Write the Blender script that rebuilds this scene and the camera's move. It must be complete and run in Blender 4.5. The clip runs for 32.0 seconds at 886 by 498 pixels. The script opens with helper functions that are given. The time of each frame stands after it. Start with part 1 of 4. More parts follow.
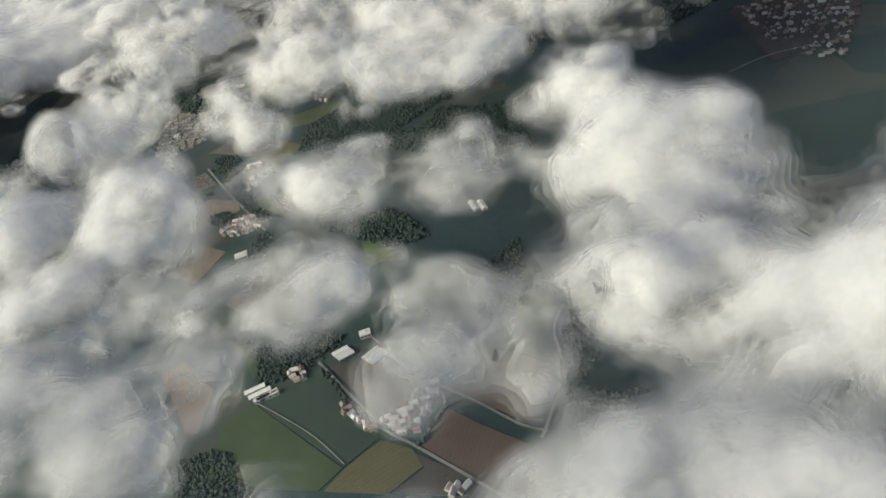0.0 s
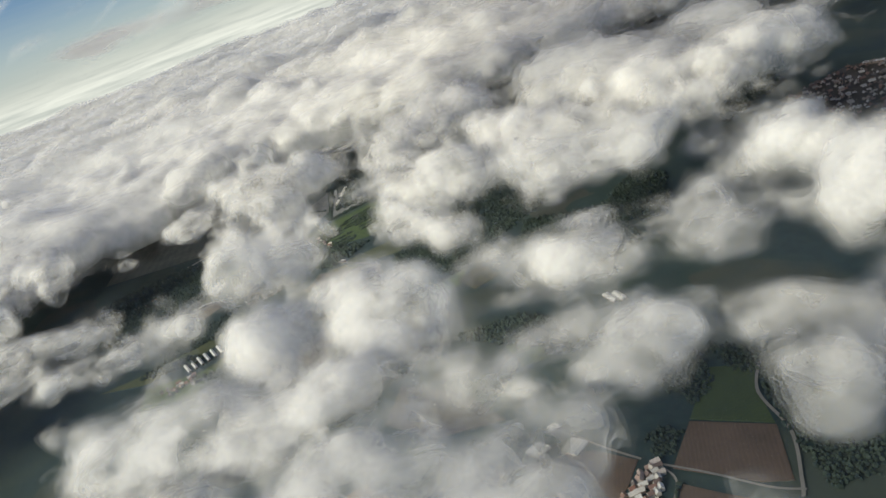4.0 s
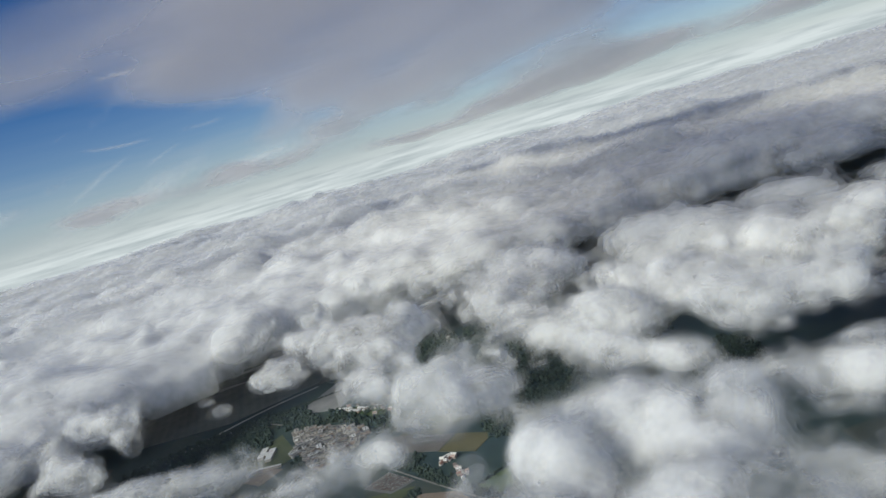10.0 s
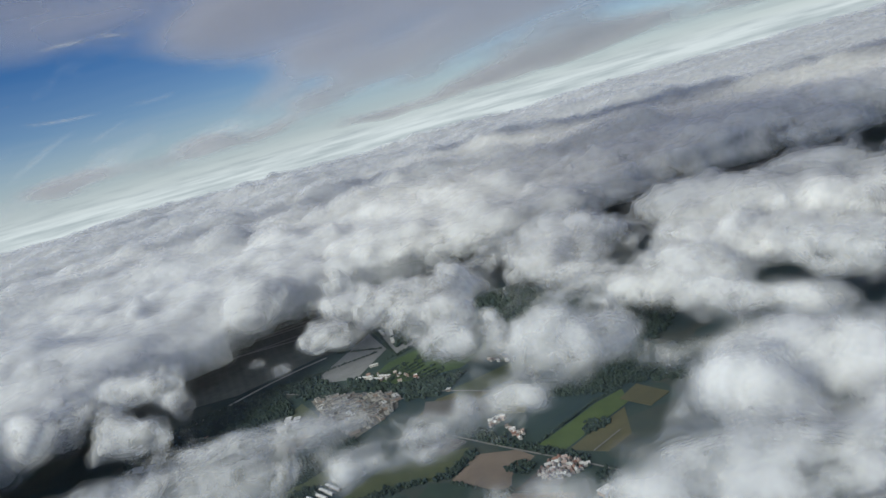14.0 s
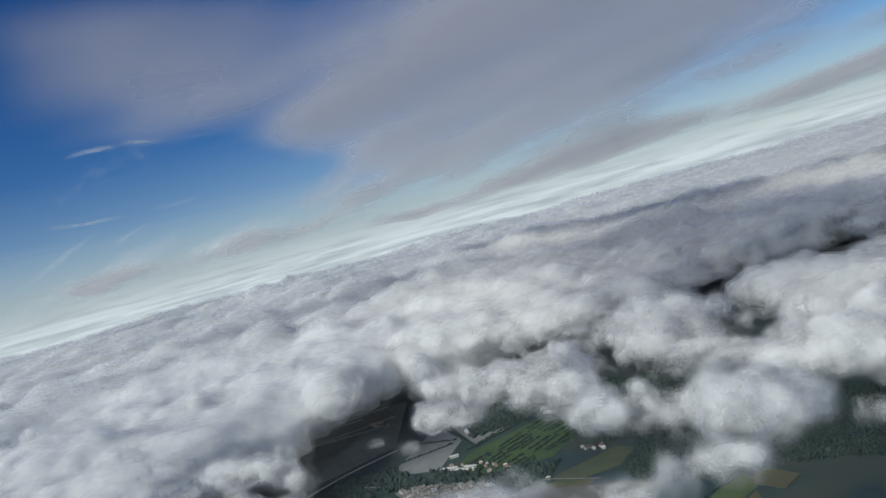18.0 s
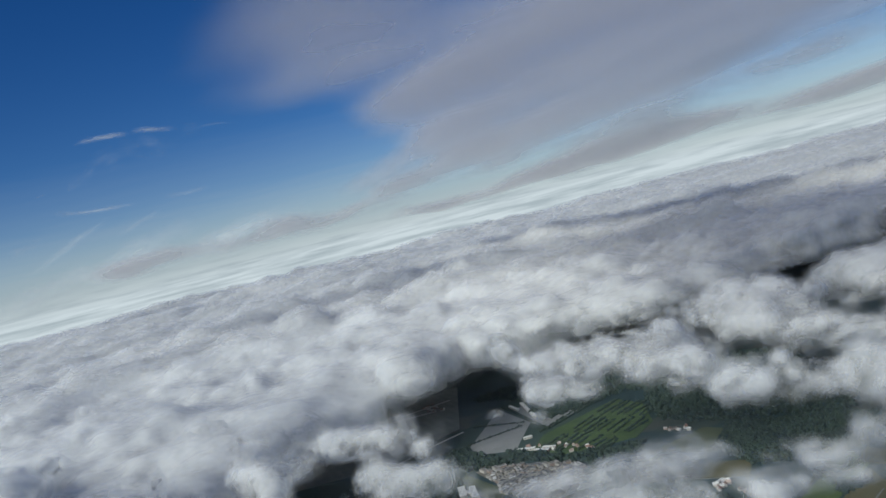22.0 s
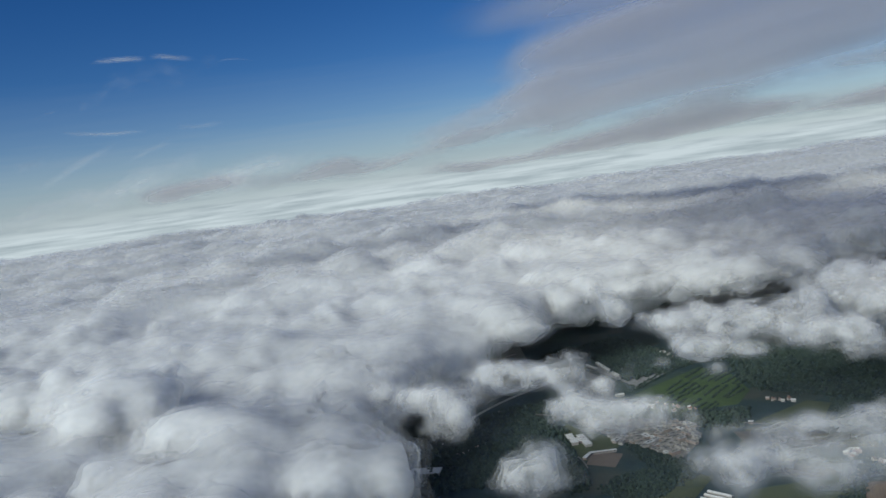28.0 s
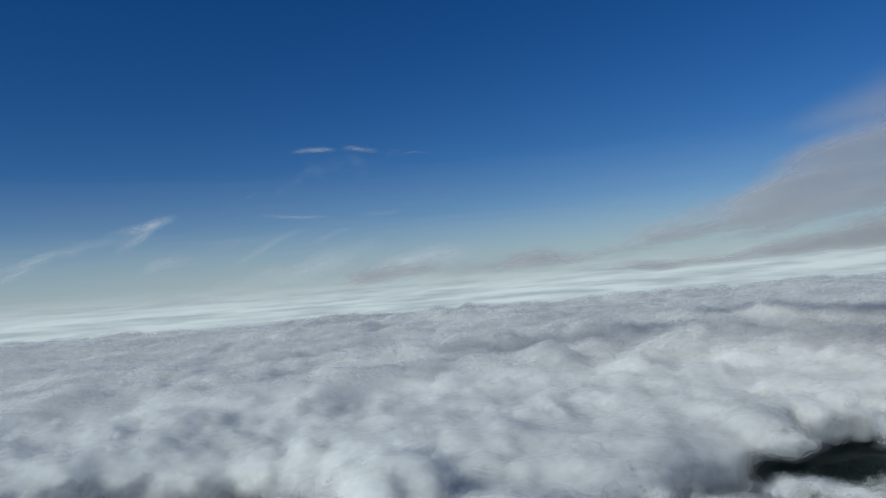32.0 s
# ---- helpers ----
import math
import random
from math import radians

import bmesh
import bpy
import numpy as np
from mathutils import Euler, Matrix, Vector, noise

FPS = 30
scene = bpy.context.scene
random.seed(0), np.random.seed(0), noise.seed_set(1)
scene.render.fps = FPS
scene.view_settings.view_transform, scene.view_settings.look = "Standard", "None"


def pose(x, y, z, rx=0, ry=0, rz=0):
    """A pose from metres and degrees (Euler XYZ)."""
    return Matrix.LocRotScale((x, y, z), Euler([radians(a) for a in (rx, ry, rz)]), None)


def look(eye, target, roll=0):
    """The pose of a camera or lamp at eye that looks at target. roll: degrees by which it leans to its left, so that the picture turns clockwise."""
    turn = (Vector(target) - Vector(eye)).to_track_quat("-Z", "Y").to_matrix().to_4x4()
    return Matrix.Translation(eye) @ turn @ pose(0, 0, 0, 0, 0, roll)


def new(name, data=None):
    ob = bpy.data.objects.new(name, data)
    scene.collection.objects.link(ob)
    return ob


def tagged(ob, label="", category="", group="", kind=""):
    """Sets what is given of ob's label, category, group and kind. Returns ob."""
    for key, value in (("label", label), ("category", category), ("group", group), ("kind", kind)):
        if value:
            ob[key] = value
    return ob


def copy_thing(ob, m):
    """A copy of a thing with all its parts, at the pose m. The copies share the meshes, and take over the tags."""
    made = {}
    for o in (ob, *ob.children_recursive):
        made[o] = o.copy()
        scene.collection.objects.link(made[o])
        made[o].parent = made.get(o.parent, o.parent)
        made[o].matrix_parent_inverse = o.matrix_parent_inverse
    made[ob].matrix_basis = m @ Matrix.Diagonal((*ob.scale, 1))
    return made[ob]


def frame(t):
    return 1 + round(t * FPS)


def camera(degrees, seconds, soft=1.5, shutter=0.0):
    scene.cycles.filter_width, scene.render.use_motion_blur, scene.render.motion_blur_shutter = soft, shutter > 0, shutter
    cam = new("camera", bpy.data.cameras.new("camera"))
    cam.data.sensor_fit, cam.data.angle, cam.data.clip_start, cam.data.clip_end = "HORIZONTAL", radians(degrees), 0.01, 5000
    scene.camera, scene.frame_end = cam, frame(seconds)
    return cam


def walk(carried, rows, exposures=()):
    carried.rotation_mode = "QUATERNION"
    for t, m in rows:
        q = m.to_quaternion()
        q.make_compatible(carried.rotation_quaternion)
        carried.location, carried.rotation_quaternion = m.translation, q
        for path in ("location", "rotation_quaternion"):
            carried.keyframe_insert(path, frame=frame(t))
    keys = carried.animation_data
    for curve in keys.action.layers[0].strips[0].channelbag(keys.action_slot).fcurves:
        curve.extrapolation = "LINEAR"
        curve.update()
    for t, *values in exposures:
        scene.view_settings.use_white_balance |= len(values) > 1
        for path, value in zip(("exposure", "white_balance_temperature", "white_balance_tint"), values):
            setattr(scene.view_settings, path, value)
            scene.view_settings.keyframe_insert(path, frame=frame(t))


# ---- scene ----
cam = camera(61.1, 32.0)
METRES, EYE, TILT, LEAN, TURN = 1000.0, 300.0, -32.2, 14.2, 0.0
ROWS = [
    (0.0, 0.0, 0.0, 0.0, 0.0, 0.0, -0.0),
    (0.5, -0.0152, -0.0005, -0.0046, 1.19, 1.05, 1.23),
    (1.0, -0.0314, -0.0014, -0.0084, 3.57, 1.63, 2.88),
    (1.5, -0.0462, -0.002, -0.0125, 3.13, 8.87, 6.26),
    (2.0, -0.0614, -0.0026, -0.0162, 0.78, 10.28, 5.57),
    (2.5, -0.077, -0.0032, -0.0191, -1.36, 9.9, 5.39),
    (4.5, -0.1382, 0.0001, -0.0314, 0.19, 11.73, 7.74),
    (5.0, -0.1526, 0.0026, -0.0344, -0.02, 12.31, 8.59),
    (5.5, -0.1672, 0.0051, -0.0363, -0.84, 13.41, 7.9),
    (6.0, -0.1818, 0.006, -0.039, -0.24, 15.75, 7.33),
    (6.5, -0.1965, 0.0086, -0.0415, 0.41, 17.5, 7.24),
    (7.0, -0.2109, 0.0111, -0.0435, -0.13, 18.54, 7.53),
    (7.5, -0.2251, 0.0176, -0.0433, -0.65, 18.78, 7.86),
    (8.0, -0.2388, 0.0219, -0.0448, -0.76, 19.21, 7.58),
    (8.5, -0.2535, 0.0243, -0.0467, -1.56, 20.49, 6.26),
    (9.0, -0.2674, 0.0283, -0.048, -2.99, 21.99, 5.8),
    (9.5, -0.2814, 0.032, -0.049, -4.12, 22.89, 6.19),
    (10.0, -0.295, 0.0363, -0.05, -4.98, 25.76, 6.34),
    (10.5, -0.3087, 0.0406, -0.0508, -5.16, 27.02, 7.12),
    (11.0, -0.3229, 0.0432, -0.0524, -4.64, 27.64, 7.75),
    (11.5, -0.3381, 0.0468, -0.055, -7.37, 24.26, 5.91),
    (12.0, -0.3512, 0.0525, -0.0539, -7.8, 20.91, 5.89),
    (12.5, -0.3651, 0.0589, -0.0536, -7.13, 21.17, 6.38),
    (13.0, -0.3793, 0.0632, -0.0537, -7.2, 21.8, 6.58),
    (13.5, -0.3935, 0.0676, -0.0545, -8.61, 23.45, 6.84),
    (15.5, -0.4494, 0.0842, -0.0626, -10.7, 25.35, 10.68),
    (16.0, -0.4636, 0.0894, -0.0625, -10.55, 27.07, 10.09),
    (16.5, -0.4783, 0.0945, -0.0632, -10.34, 28.85, 9.91),
    (17.0, -0.4918, 0.1001, -0.0634, -10.4, 30.22, 9.28),
    (17.5, -0.507, 0.1038, -0.0636, -10.31, 31.37, 8.95),
    (18.0, -0.5204, 0.1096, -0.0646, -9.62, 32.4, 8.0),
    (18.5, -0.5351, 0.115, -0.0644, -8.27, 33.23, 8.59),
    (19.0, -0.5492, 0.1193, -0.0653, -8.97, 33.57, 8.24),
    (19.5, -0.5625, 0.1229, -0.0667, -8.78, 33.67, 8.14),
    (20.0, -0.5765, 0.1279, -0.066, -9.11, 33.53, 8.04),
    (20.5, -0.5915, 0.132, -0.0677, -8.32, 33.54, 9.17),
    (21.0, -0.6051, 0.1379, -0.0675, -9.37, 32.75, 9.25),
    (21.5, -0.621, 0.1432, -0.0684, -9.88, 32.39, 8.85),
    (22.0, -0.6369, 0.1468, -0.0696, -10.95, 32.18, 7.38),
    (22.5, -0.6507, 0.1511, -0.0696, -10.89, 32.71, 7.05),
    (23.0, -0.6653, 0.1557, -0.0703, -12.01, 32.95, 6.32),
    (23.5, -0.6808, 0.1608, -0.071, -11.86, 33.14, 6.26),
    (24.0, -0.6958, 0.1658, -0.0716, -12.28, 32.83, 5.66),
    (24.5, -0.7113, 0.1717, -0.0728, -13.81, 30.65, 4.81),
    (25.0, -0.7271, 0.1766, -0.0744, -15.06, 29.26, 4.48),
    (25.5, -0.7416, 0.1834, -0.0732, -15.52, 28.15, 4.48),
    (27.5, -0.8044, 0.1998, -0.0776, -15.55, 27.76, 3.91),
    (28.0, -0.8204, 0.2032, -0.0779, -15.89, 29.22, 3.08),
    (28.5, -0.8364, 0.2073, -0.0785, -16.33, 30.12, 2.73),
    (29.0, -0.8532, 0.2127, -0.0791, -16.55, 31.05, 2.42),
    (29.5, -0.8706, 0.2145, -0.0805, -16.58, 32.62, 2.67),
    (30.0, -0.8869, 0.2167, -0.0812, -14.16, 34.1, -0.13),
    (30.5, -0.9052, 0.2222, -0.0831, -12.88, 34.86, -1.57),
    (31.0, -0.9214, 0.2293, -0.081, -10.36, 34.87, -4.57),
    (31.5, -0.9391, 0.2339, -0.0812, -9.79, 36.16, -4.89),
    (32.0, -0.9564, 0.2354, -0.0832, -8.65, 36.15, -5.71),
]
walk(cam, [(t, pose(0, 0, EYE, TILT, LEAN, TURN) @ pose(METRES * x, METRES * y, METRES * z, 90 + pitch, roll, yaw)) for t, x, y, z, yaw, pitch, roll in ROWS],
     exposures=[(0, 0.66, 7700, -1), (5, 0.66, 7700, 1), (7, 0.58, 7600, 3), (9, 0.45, 6750, 1), (14, 0.38, 6500, 0), (20, 0.30, 6300, 0), (28, 0.22, 6250, -1), (32, 0.14, 6150, -3)])

# ---- world, sun ----
SUN_AZ, SUN_EL = radians(240), radians(31)      # compass way of the sun, from +y clockwise
scene.cycles.transparent_max_bounces = 48


def graph(tree):
    """Shortcuts for a node tree: add(kind, inputs..., attributes...) and link."""
    tree.nodes.clear()

    def add(kind, ins=None, **attrs):
        n = tree.nodes.new(kind)
        for k, v in attrs.items():
            setattr(n, k, v)
        for k, v in (ins or {}).items():
            if isinstance(v, bpy.types.NodeSocket):
                tree.links.new(v, n.inputs[k])
            else:
                n.inputs[k].default_value = v
        return n
    return add


def ramp(add, fac, stops):
    n = add("ShaderNodeValToRGB", {0: fac})
    e = n.color_ramp.elements
    while len(e) < len(stops):
        e.new(0.5)
    for el, (p, c) in zip(e, stops):
        el.position, el.color = p, (*c, 1) if len(c) == 3 else c
    return n.outputs[0]


world = bpy.data.worlds.new("world")
scene.world = world
world.use_nodes = True
add = graph(world.node_tree)
sky = add("ShaderNodeTexSky", sky_type="NISHITA", sun_disc=False, sun_elevation=SUN_EL, sun_rotation=SUN_AZ, altitude=2500,
          air_density=1.0, dust_density=0.0, ozone_density=3.0)
deep = add("ShaderNodeHueSaturation", {"Hue": 0.516, "Saturation": 1.32, "Value": 0.82, "Color": sky.outputs[0]})
co = add("ShaderNodeTexCoord")
sep = add("ShaderNodeSeparateXYZ", {0: co.outputs["Generated"]})
# far haze and the last white of the cloud deck towards and below the horizon
streak_at = add("ShaderNodeVectorMath", {0: co.outputs["Generated"], 1: (9, 9, 160)}, operation="MULTIPLY")
streak = add("ShaderNodeTexNoise", {"Vector": streak_at.outputs[0], "Scale": 1.0, "Detail": 4.0, "Roughness": 0.6})
shifted = add("ShaderNodeMath", {0: streak.outputs[0], 1: 0.030, 2: sep.outputs[2]}, operation="MULTIPLY_ADD")
white = ramp(add, add("ShaderNodeMapRange", {0: shifted.outputs[0], 1: -0.018, 2: 0.185}).outputs[0],
             [(0.0, (1, 1, 1)), (0.15, (1, 1, 1)), (0.26, (0.8, 0.8, 0.8)), (0.42, (0.5, 0.5, 0.5)), (0.65, (0.14, 0.14, 0.14)), (1.0, (0.0, 0.0, 0.0))])
sharp = add("ShaderNodeMapRange", {0: streak.outputs[0], 1: 0.36, 2: 0.62})
deck = add("ShaderNodeMixRGB", {0: sharp.outputs[0], 1: (5.0, 5.5, 6.1, 1), 2: (7.8, 8.25, 8.9, 1)})
above = add("ShaderNodeMapRange", {0: shifted.outputs[0], 1: 0.012, 2: 0.042})
lit = add("ShaderNodeMixRGB", {0: above.outputs[0], 1: deck.outputs[0], 2: (4.7, 5.1, 6.0, 1)})
mix = add("ShaderNodeMixRGB", {0: white, 1: deep.outputs[0], 2: lit.outputs[0]})
back = add("ShaderNodeBackground", {0: mix.outputs[0], 1: 0.068})
add("ShaderNodeOutputWorld", {0: back.outputs[0]})

sun = new("sun", bpy.data.lights.new("sun", "SUN"))
sun.data.energy, sun.data.angle, sun.data.color = 3.0, radians(26), (1.0, 0.96, 0.90)
sun_way = Vector((math.sin(SUN_AZ) * math.cos(SUN_EL), math.cos(SUN_AZ) * math.cos(SUN_EL), math.sin(SUN_EL)))
sun.matrix_world = look(sun_way * 1000, (0, 0, 0))

# ---- materials ----
def material(name):
    m = bpy.data.materials.new(name)
    m.use_nodes = True
    return m, graph(m.node_tree)


def cloud_material(name, alpha, scale, torn=0.4):
    """Lit droplets: half thrown back, half let through; alpha is the share of light that they catch."""
    m, add = material(name)
    pos = add("ShaderNodeNewGeometry").outputs["Position"]
    fine = add("ShaderNodeTexNoise", {"Vector": pos, "Scale": scale, "Detail": 3.5, "Roughness": 0.55})
    bump = add("ShaderNodeBump", {"Height": fine.outputs[0], "Strength": 0.06, "Distance": 4.0})
    front = add("ShaderNodeBsdfDiffuse", {0: (0.965, 0.965, 0.965, 1), "Normal": bump.outputs[0]})
    thru = add("ShaderNodeBsdfTranslucent", {0: (0.955, 0.96, 0.965, 1), "Normal": bump.outputs[0]})
    body = add("ShaderNodeMixShader", {0: 0.5, 1: front.outputs[0], 2: thru.outputs[0]})
    out = body
    if alpha < 1:
        part = add("ShaderNodeMapRange", {0: fine.outputs[0], 1: 0.34, 2: 0.66, 3: alpha * (1 - torn), 4: min(1.0, alpha * (1 + torn))})
        clear = add("ShaderNodeBsdfTransparent")
        out = add("ShaderNodeMixShader", {0: part.outputs[0], 1: clear.outputs[0], 2: body.outputs[0]})
    add("ShaderNodeOutputMaterial", {0: out.outputs[0]})
    return m


def layered_cloud_material(name, alpha, scale, tint, through_tint):
    """A thin layer: its own density (the attribute 'dense') thins it out towards its edges."""
    m, add = material(name)
    pos = add("ShaderNodeNewGeometry").outputs["Position"]
    fine = add("ShaderNodeTexNoise", {"Vector": pos, "Scale": scale, "Detail": 2.0, "Roughness": 0.5})
    dense = add("ShaderNodeAttribute", attribute_name="dense").outputs["Fac"]
    wisp = add("ShaderNodeMath", {0: fine.outputs[0], 1: 0.7, 2: -0.35}, operation="MULTIPLY_ADD")
    both = add("ShaderNodeMath", {0: dense, 1: wisp.outputs[0]}, operation="ADD")
    part = add("ShaderNodeMapRange", {0: both.outputs[0], 1: 0.0, 2: 1.1, 3: 0.0, 4: alpha}, interpolation_type="SMOOTHSTEP")
    front = add("ShaderNodeBsdfDiffuse", {0: (*tint, 1)})
    thru = add("ShaderNodeBsdfTranslucent", {0: (*through_tint, 1)})
    body = add("ShaderNodeMixShader", {0: 0.5, 1: front.outputs[0], 2: thru.outputs[0]})
    clear = add("ShaderNodeBsdfTransparent")
    out = add("ShaderNodeMixShader", {0: part.outputs[0], 1: clear.outputs[0], 2: body.outputs[0]})
    add("ShaderNodeOutputMaterial", {0: out.outputs[0]})
    return m


def shells(kind, count, torn):
    """Nested skins of a cloud, from the outermost breath of mist to the closed core: name, depth in metres, material."""
    out = []
    first, last = -9.0, 9.5
    gap = (last - first) / (count - 1)
    for k in range(count):
        s = k / (count - 1)
        if k == count - 1:
            out.append(("core", last, cloud_material(kind + " core", 1.0, 0.05)))
        else:
            out.append(("mist", first + gap * k, cloud_material(kind + " mist", 1 - math.exp(-gap * (0.010 + 0.21 * s ** 1.25)), 0.05, torn)))
    return out


NEAR_SHELLS = shells("near cloud", 10, 0.95)
MID_SHELLS = shells("middle cloud", 8, 0.92)
FAR_SHELLS = shells("cloud", 5, 0.3)
HIGH_MAT = layered_cloud_material("high stratus", 0.40, 0.009, (0.60, 0.57, 0.58), (0.93, 0.89, 0.89))
CIRRUS_MAT = layered_cloud_material("cirrus", 0.62, 0.006, (0.9, 0.9, 0.9), (0.9, 0.9, 0.9))
FAR_MIST = cloud_material("far cloud mist", 0.22, 0.03)
FAR_MAT = cloud_material("far cloud deck", 1.0, 0.03)


def ground_material():
    m, add = material("far land")
    pos = add("ShaderNodeNewGeometry").outputs["Position"]
    big = add("ShaderNodeTexNoise", {"Vector": pos, "Scale": 0.006, "Detail": 3.0})
    cells = add("ShaderNodeTexVoronoi", {"Vector": pos, "Scale": 0.012}, distance="CHEBYCHEV")
    fine = add("ShaderNodeTexNoise", {"Vector": pos, "Scale": 0.12, "Detail": 6.0, "Roughness": 0.7})
    # the blue of distant haze is mixed into these land colours
    wood = ramp(add, fine.outputs[0], [(0.3, (0.011, 0.030, 0.036)), (0.7, (0.022, 0.050, 0.056))])
    field = ramp(add, cells.outputs["Color"], [(0.15, (0.020, 0.046, 0.044)), (0.5, (0.032, 0.056, 0.048)), (0.85, (0.060, 0.066, 0.054))])
    share = ramp(add, big.outputs[0], [(0.44, (0, 0, 0)), (0.54, (1, 1, 1))])
    col = add("ShaderNodeMixRGB", {0: share, 1: wood, 2: field})
    bsdf = add("ShaderNodeBsdfPrincipled", {"Base Color": col.outputs[0], "Roughness": 0.95})
    add("ShaderNodeOutputMaterial", {0: bsdf.outputs[0]})
    return m


GROUND_MAT = ground_material()

# ---- ground ----
def mesh_object(name, verts, faces, mat, parent=None, smooth=True, normals=None):
    me = bpy.data.meshes.new(name)
    me.from_pydata(verts, [], faces)
    me.materials.append(mat)
    if smooth:
        me.shade_smooth()
    if normals is not None:
        me.normals_split_custom_set_from_vertices(normals)
    ob = new(name, me)
    ob.parent = parent
    return ob


ground = mesh_object("ground", [(-9000, -4000, 0), (9000, -4000, 0), (9000, 9000, 0), (-9000, 9000, 0)], [(0, 1, 2, 3)], GROUND_MAT)
tagged(ground, "flat dark green and brown land under the clouds", "ground", kind="structure")


# ---- clouds ----
rng = np.random.default_rng(7)


def lattice_noise(xs, ys, zs, wave, seed):
    """Smooth noise of about that wavelength, 0 to 1, on a regular grid in the world."""
    out = np.random.default_rng(seed).random((64, 64, 16), dtype=np.float32)
    for axis, (v, period) in enumerate(((xs, 64), (ys, 64), (zs, 16))):
        u = np.asarray(v, dtype=np.float64) / wave + 1000.0
        i = np.floor(u).astype(int)
        w = (u - i).astype(np.float32)
        w = w * w * (3 - 2 * w)
        shape = [1, 1, 1]
        shape[axis] = len(w)
        w = w.reshape(shape)
        out = np.take(out, i % period, axis) * (1 - w) + np.take(out, (i + 1) % period, axis) * w
    return out


def rough(xs, ys, zs, waves):
    """Layered noise round 0: round cauliflower heads with narrow folds between them, in metres."""
    total = 0
    for wave, amp in waves:
        k = int(wave)
        n = lattice_noise(xs + 0.31 * wave, ys, zs, wave, 100 + k) + lattice_noise(xs, ys + 0.47 * wave, zs, 0.83 * wave, 200 + k) - 1
        total = total + amp * (2.2 * np.abs(n) - 0.42)
    return total


CLOUDS = []


def cloud(x, y, a, b, turn, top, dense, high):
    """One cloud of the broken layer: its middle, half lengths, turn, the height of its top, how dense and how thick it is."""
    CLOUDS.append((x, y, a, b, radians(turn), top, dense, high))


cloud(65, 190, 31, 30, 76, 159, 1.00, 8)
cloud(59, 137, 24, 20, 43, 163, 1.00, 13)
cloud(17, 119, 16, 8, 169, 158, 0.60, 6)
cloud(38, 352, 32, 28, 112, 166, 1.00, 19)
cloud(35, 271, 45, 33, 109, 165, 1.00, 18)
cloud(36, 207, 39, 33, 50, 164, 1.00, 17)
cloud(73, 234, 32, 20, 94, 165, 1.00, 18)
cloud(33, 167, 18, 15, 156, 158, 0.90, 6)
cloud(20, 121, 20, 16, 5, 159, 0.95, 7)
cloud(-6, 113, 11, 6, 168, 158, 0.70, 6)
cloud(-9, 165, 13, 10, 85, 160, 0.40, 10)
cloud(-17, 195, 15, 12, 120, 160, 0.35, 9)
cloud(-103, 315, 29, 14, 133, 163, 0.90, 15)
cloud(-36, 288, 23, 19, 130, 159, 0.42, 8)
cloud(-23, 318, 11, 5, 84, 159, 0.55, 8)
cloud(-84, 241, 33, 16, 129, 161, 0.75, 11)
cloud(-50, 219, 26, 12, 133, 158, 0.50, 6)
cloud(-39, 180, 21, 10, 139, 158, 0.60, 6)
cloud(-49, 160, 7, 6, 130, 159, 0.30, 8)
cloud(-83, 135, 10, 5, 158, 158, 0.30, 6)
cloud(-133, 231, 34, 14, 140, 158, 0.55, 6)
cloud(-126, 201, 18, 10, 143, 159, 0.40, 8)
cloud(-178, 262, 53, 22, 144, 159, 0.33, 7)
cloud(-249, 250, 57, 25, 156, 160, 0.95, 9)
cloud(-235, 192, 68, 29, 154, 165, 0.95, 17)
cloud(-159, 165, 37, 17, 152, 158, 0.80, 6)
cloud(-169, 213, 43, 18, 150, 158, 0.50, 6)
cloud(-193, 199, 41, 17, 150, 161, 0.70, 11)
cloud(-273, 274, 43, 33, 151, 165, 0.95, 18)
cloud(-237, 321, 39, 29, 81, 166, 0.95, 21)
cloud(-289, 254, 47, 20, 154, 158, 0.95, 6)
cloud(-185, 311, 47, 20, 135, 168, 0.90, 23)
cloud(-200, 245, 45, 19, 141, 162, 0.50, 13)
cloud(-162, 249, 34, 16, 136, 162, 0.50, 12)
cloud(-214, 354, 29, 23, 147, 164, 1.00, 17)
cloud(56, 675, 162, 91, 80, 151, 1.00, 25)
cloud(-63, 611, 84, 71, 118, 150, 1.00, 21)
cloud(-151, 577, 65, 50, 127, 148, 0.95, 17)
cloud(-170, 446, 44, 18, 117, 161, 0.85, 12)
cloud(-76, 462, 40, 37, 112, 163, 0.90, 15)
cloud(-24, 453, 31, 30, 72, 161, 0.70, 12)
cloud(149, 643, 62, 55, 62, 151, 0.85, 24)
cloud(185, 825, 56, 47, 94, 147, 1.00, 22)
cloud(279, 755, 49, 42, 64, 144, 0.70, 16)
cloud(-99, 325, 27, 19, 113, 158, 0.95, 6)
cloud(-107, 260, 34, 18, 130, 158, 0.75, 6)
cloud(-82, 238, 23, 18, 105, 158, 0.75, 6)
cloud(-129, 324, 22, 15, 142, 158, 0.90, 6)
cloud(-79, 294, 14, 11, 149, 158, 0.70, 6)
cloud(-88, 208, 11, 10, 90, 158, 0.60, 6)
cloud(-157, 186, 19, 9, 145, 158, 0.90, 6)
cloud(-127, 190, 18, 13, 137, 158, 0.33, 6)
cloud(-154, 232, 16, 10, 127, 158, 0.50, 6)
cloud(-209, 353, 42, 32, 135, 164, 1.00, 16)
cloud(-245, 320, 34, 20, 66, 167, 1.00, 21)
cloud(-185, 331, 28, 14, 121, 163, 0.95, 14)
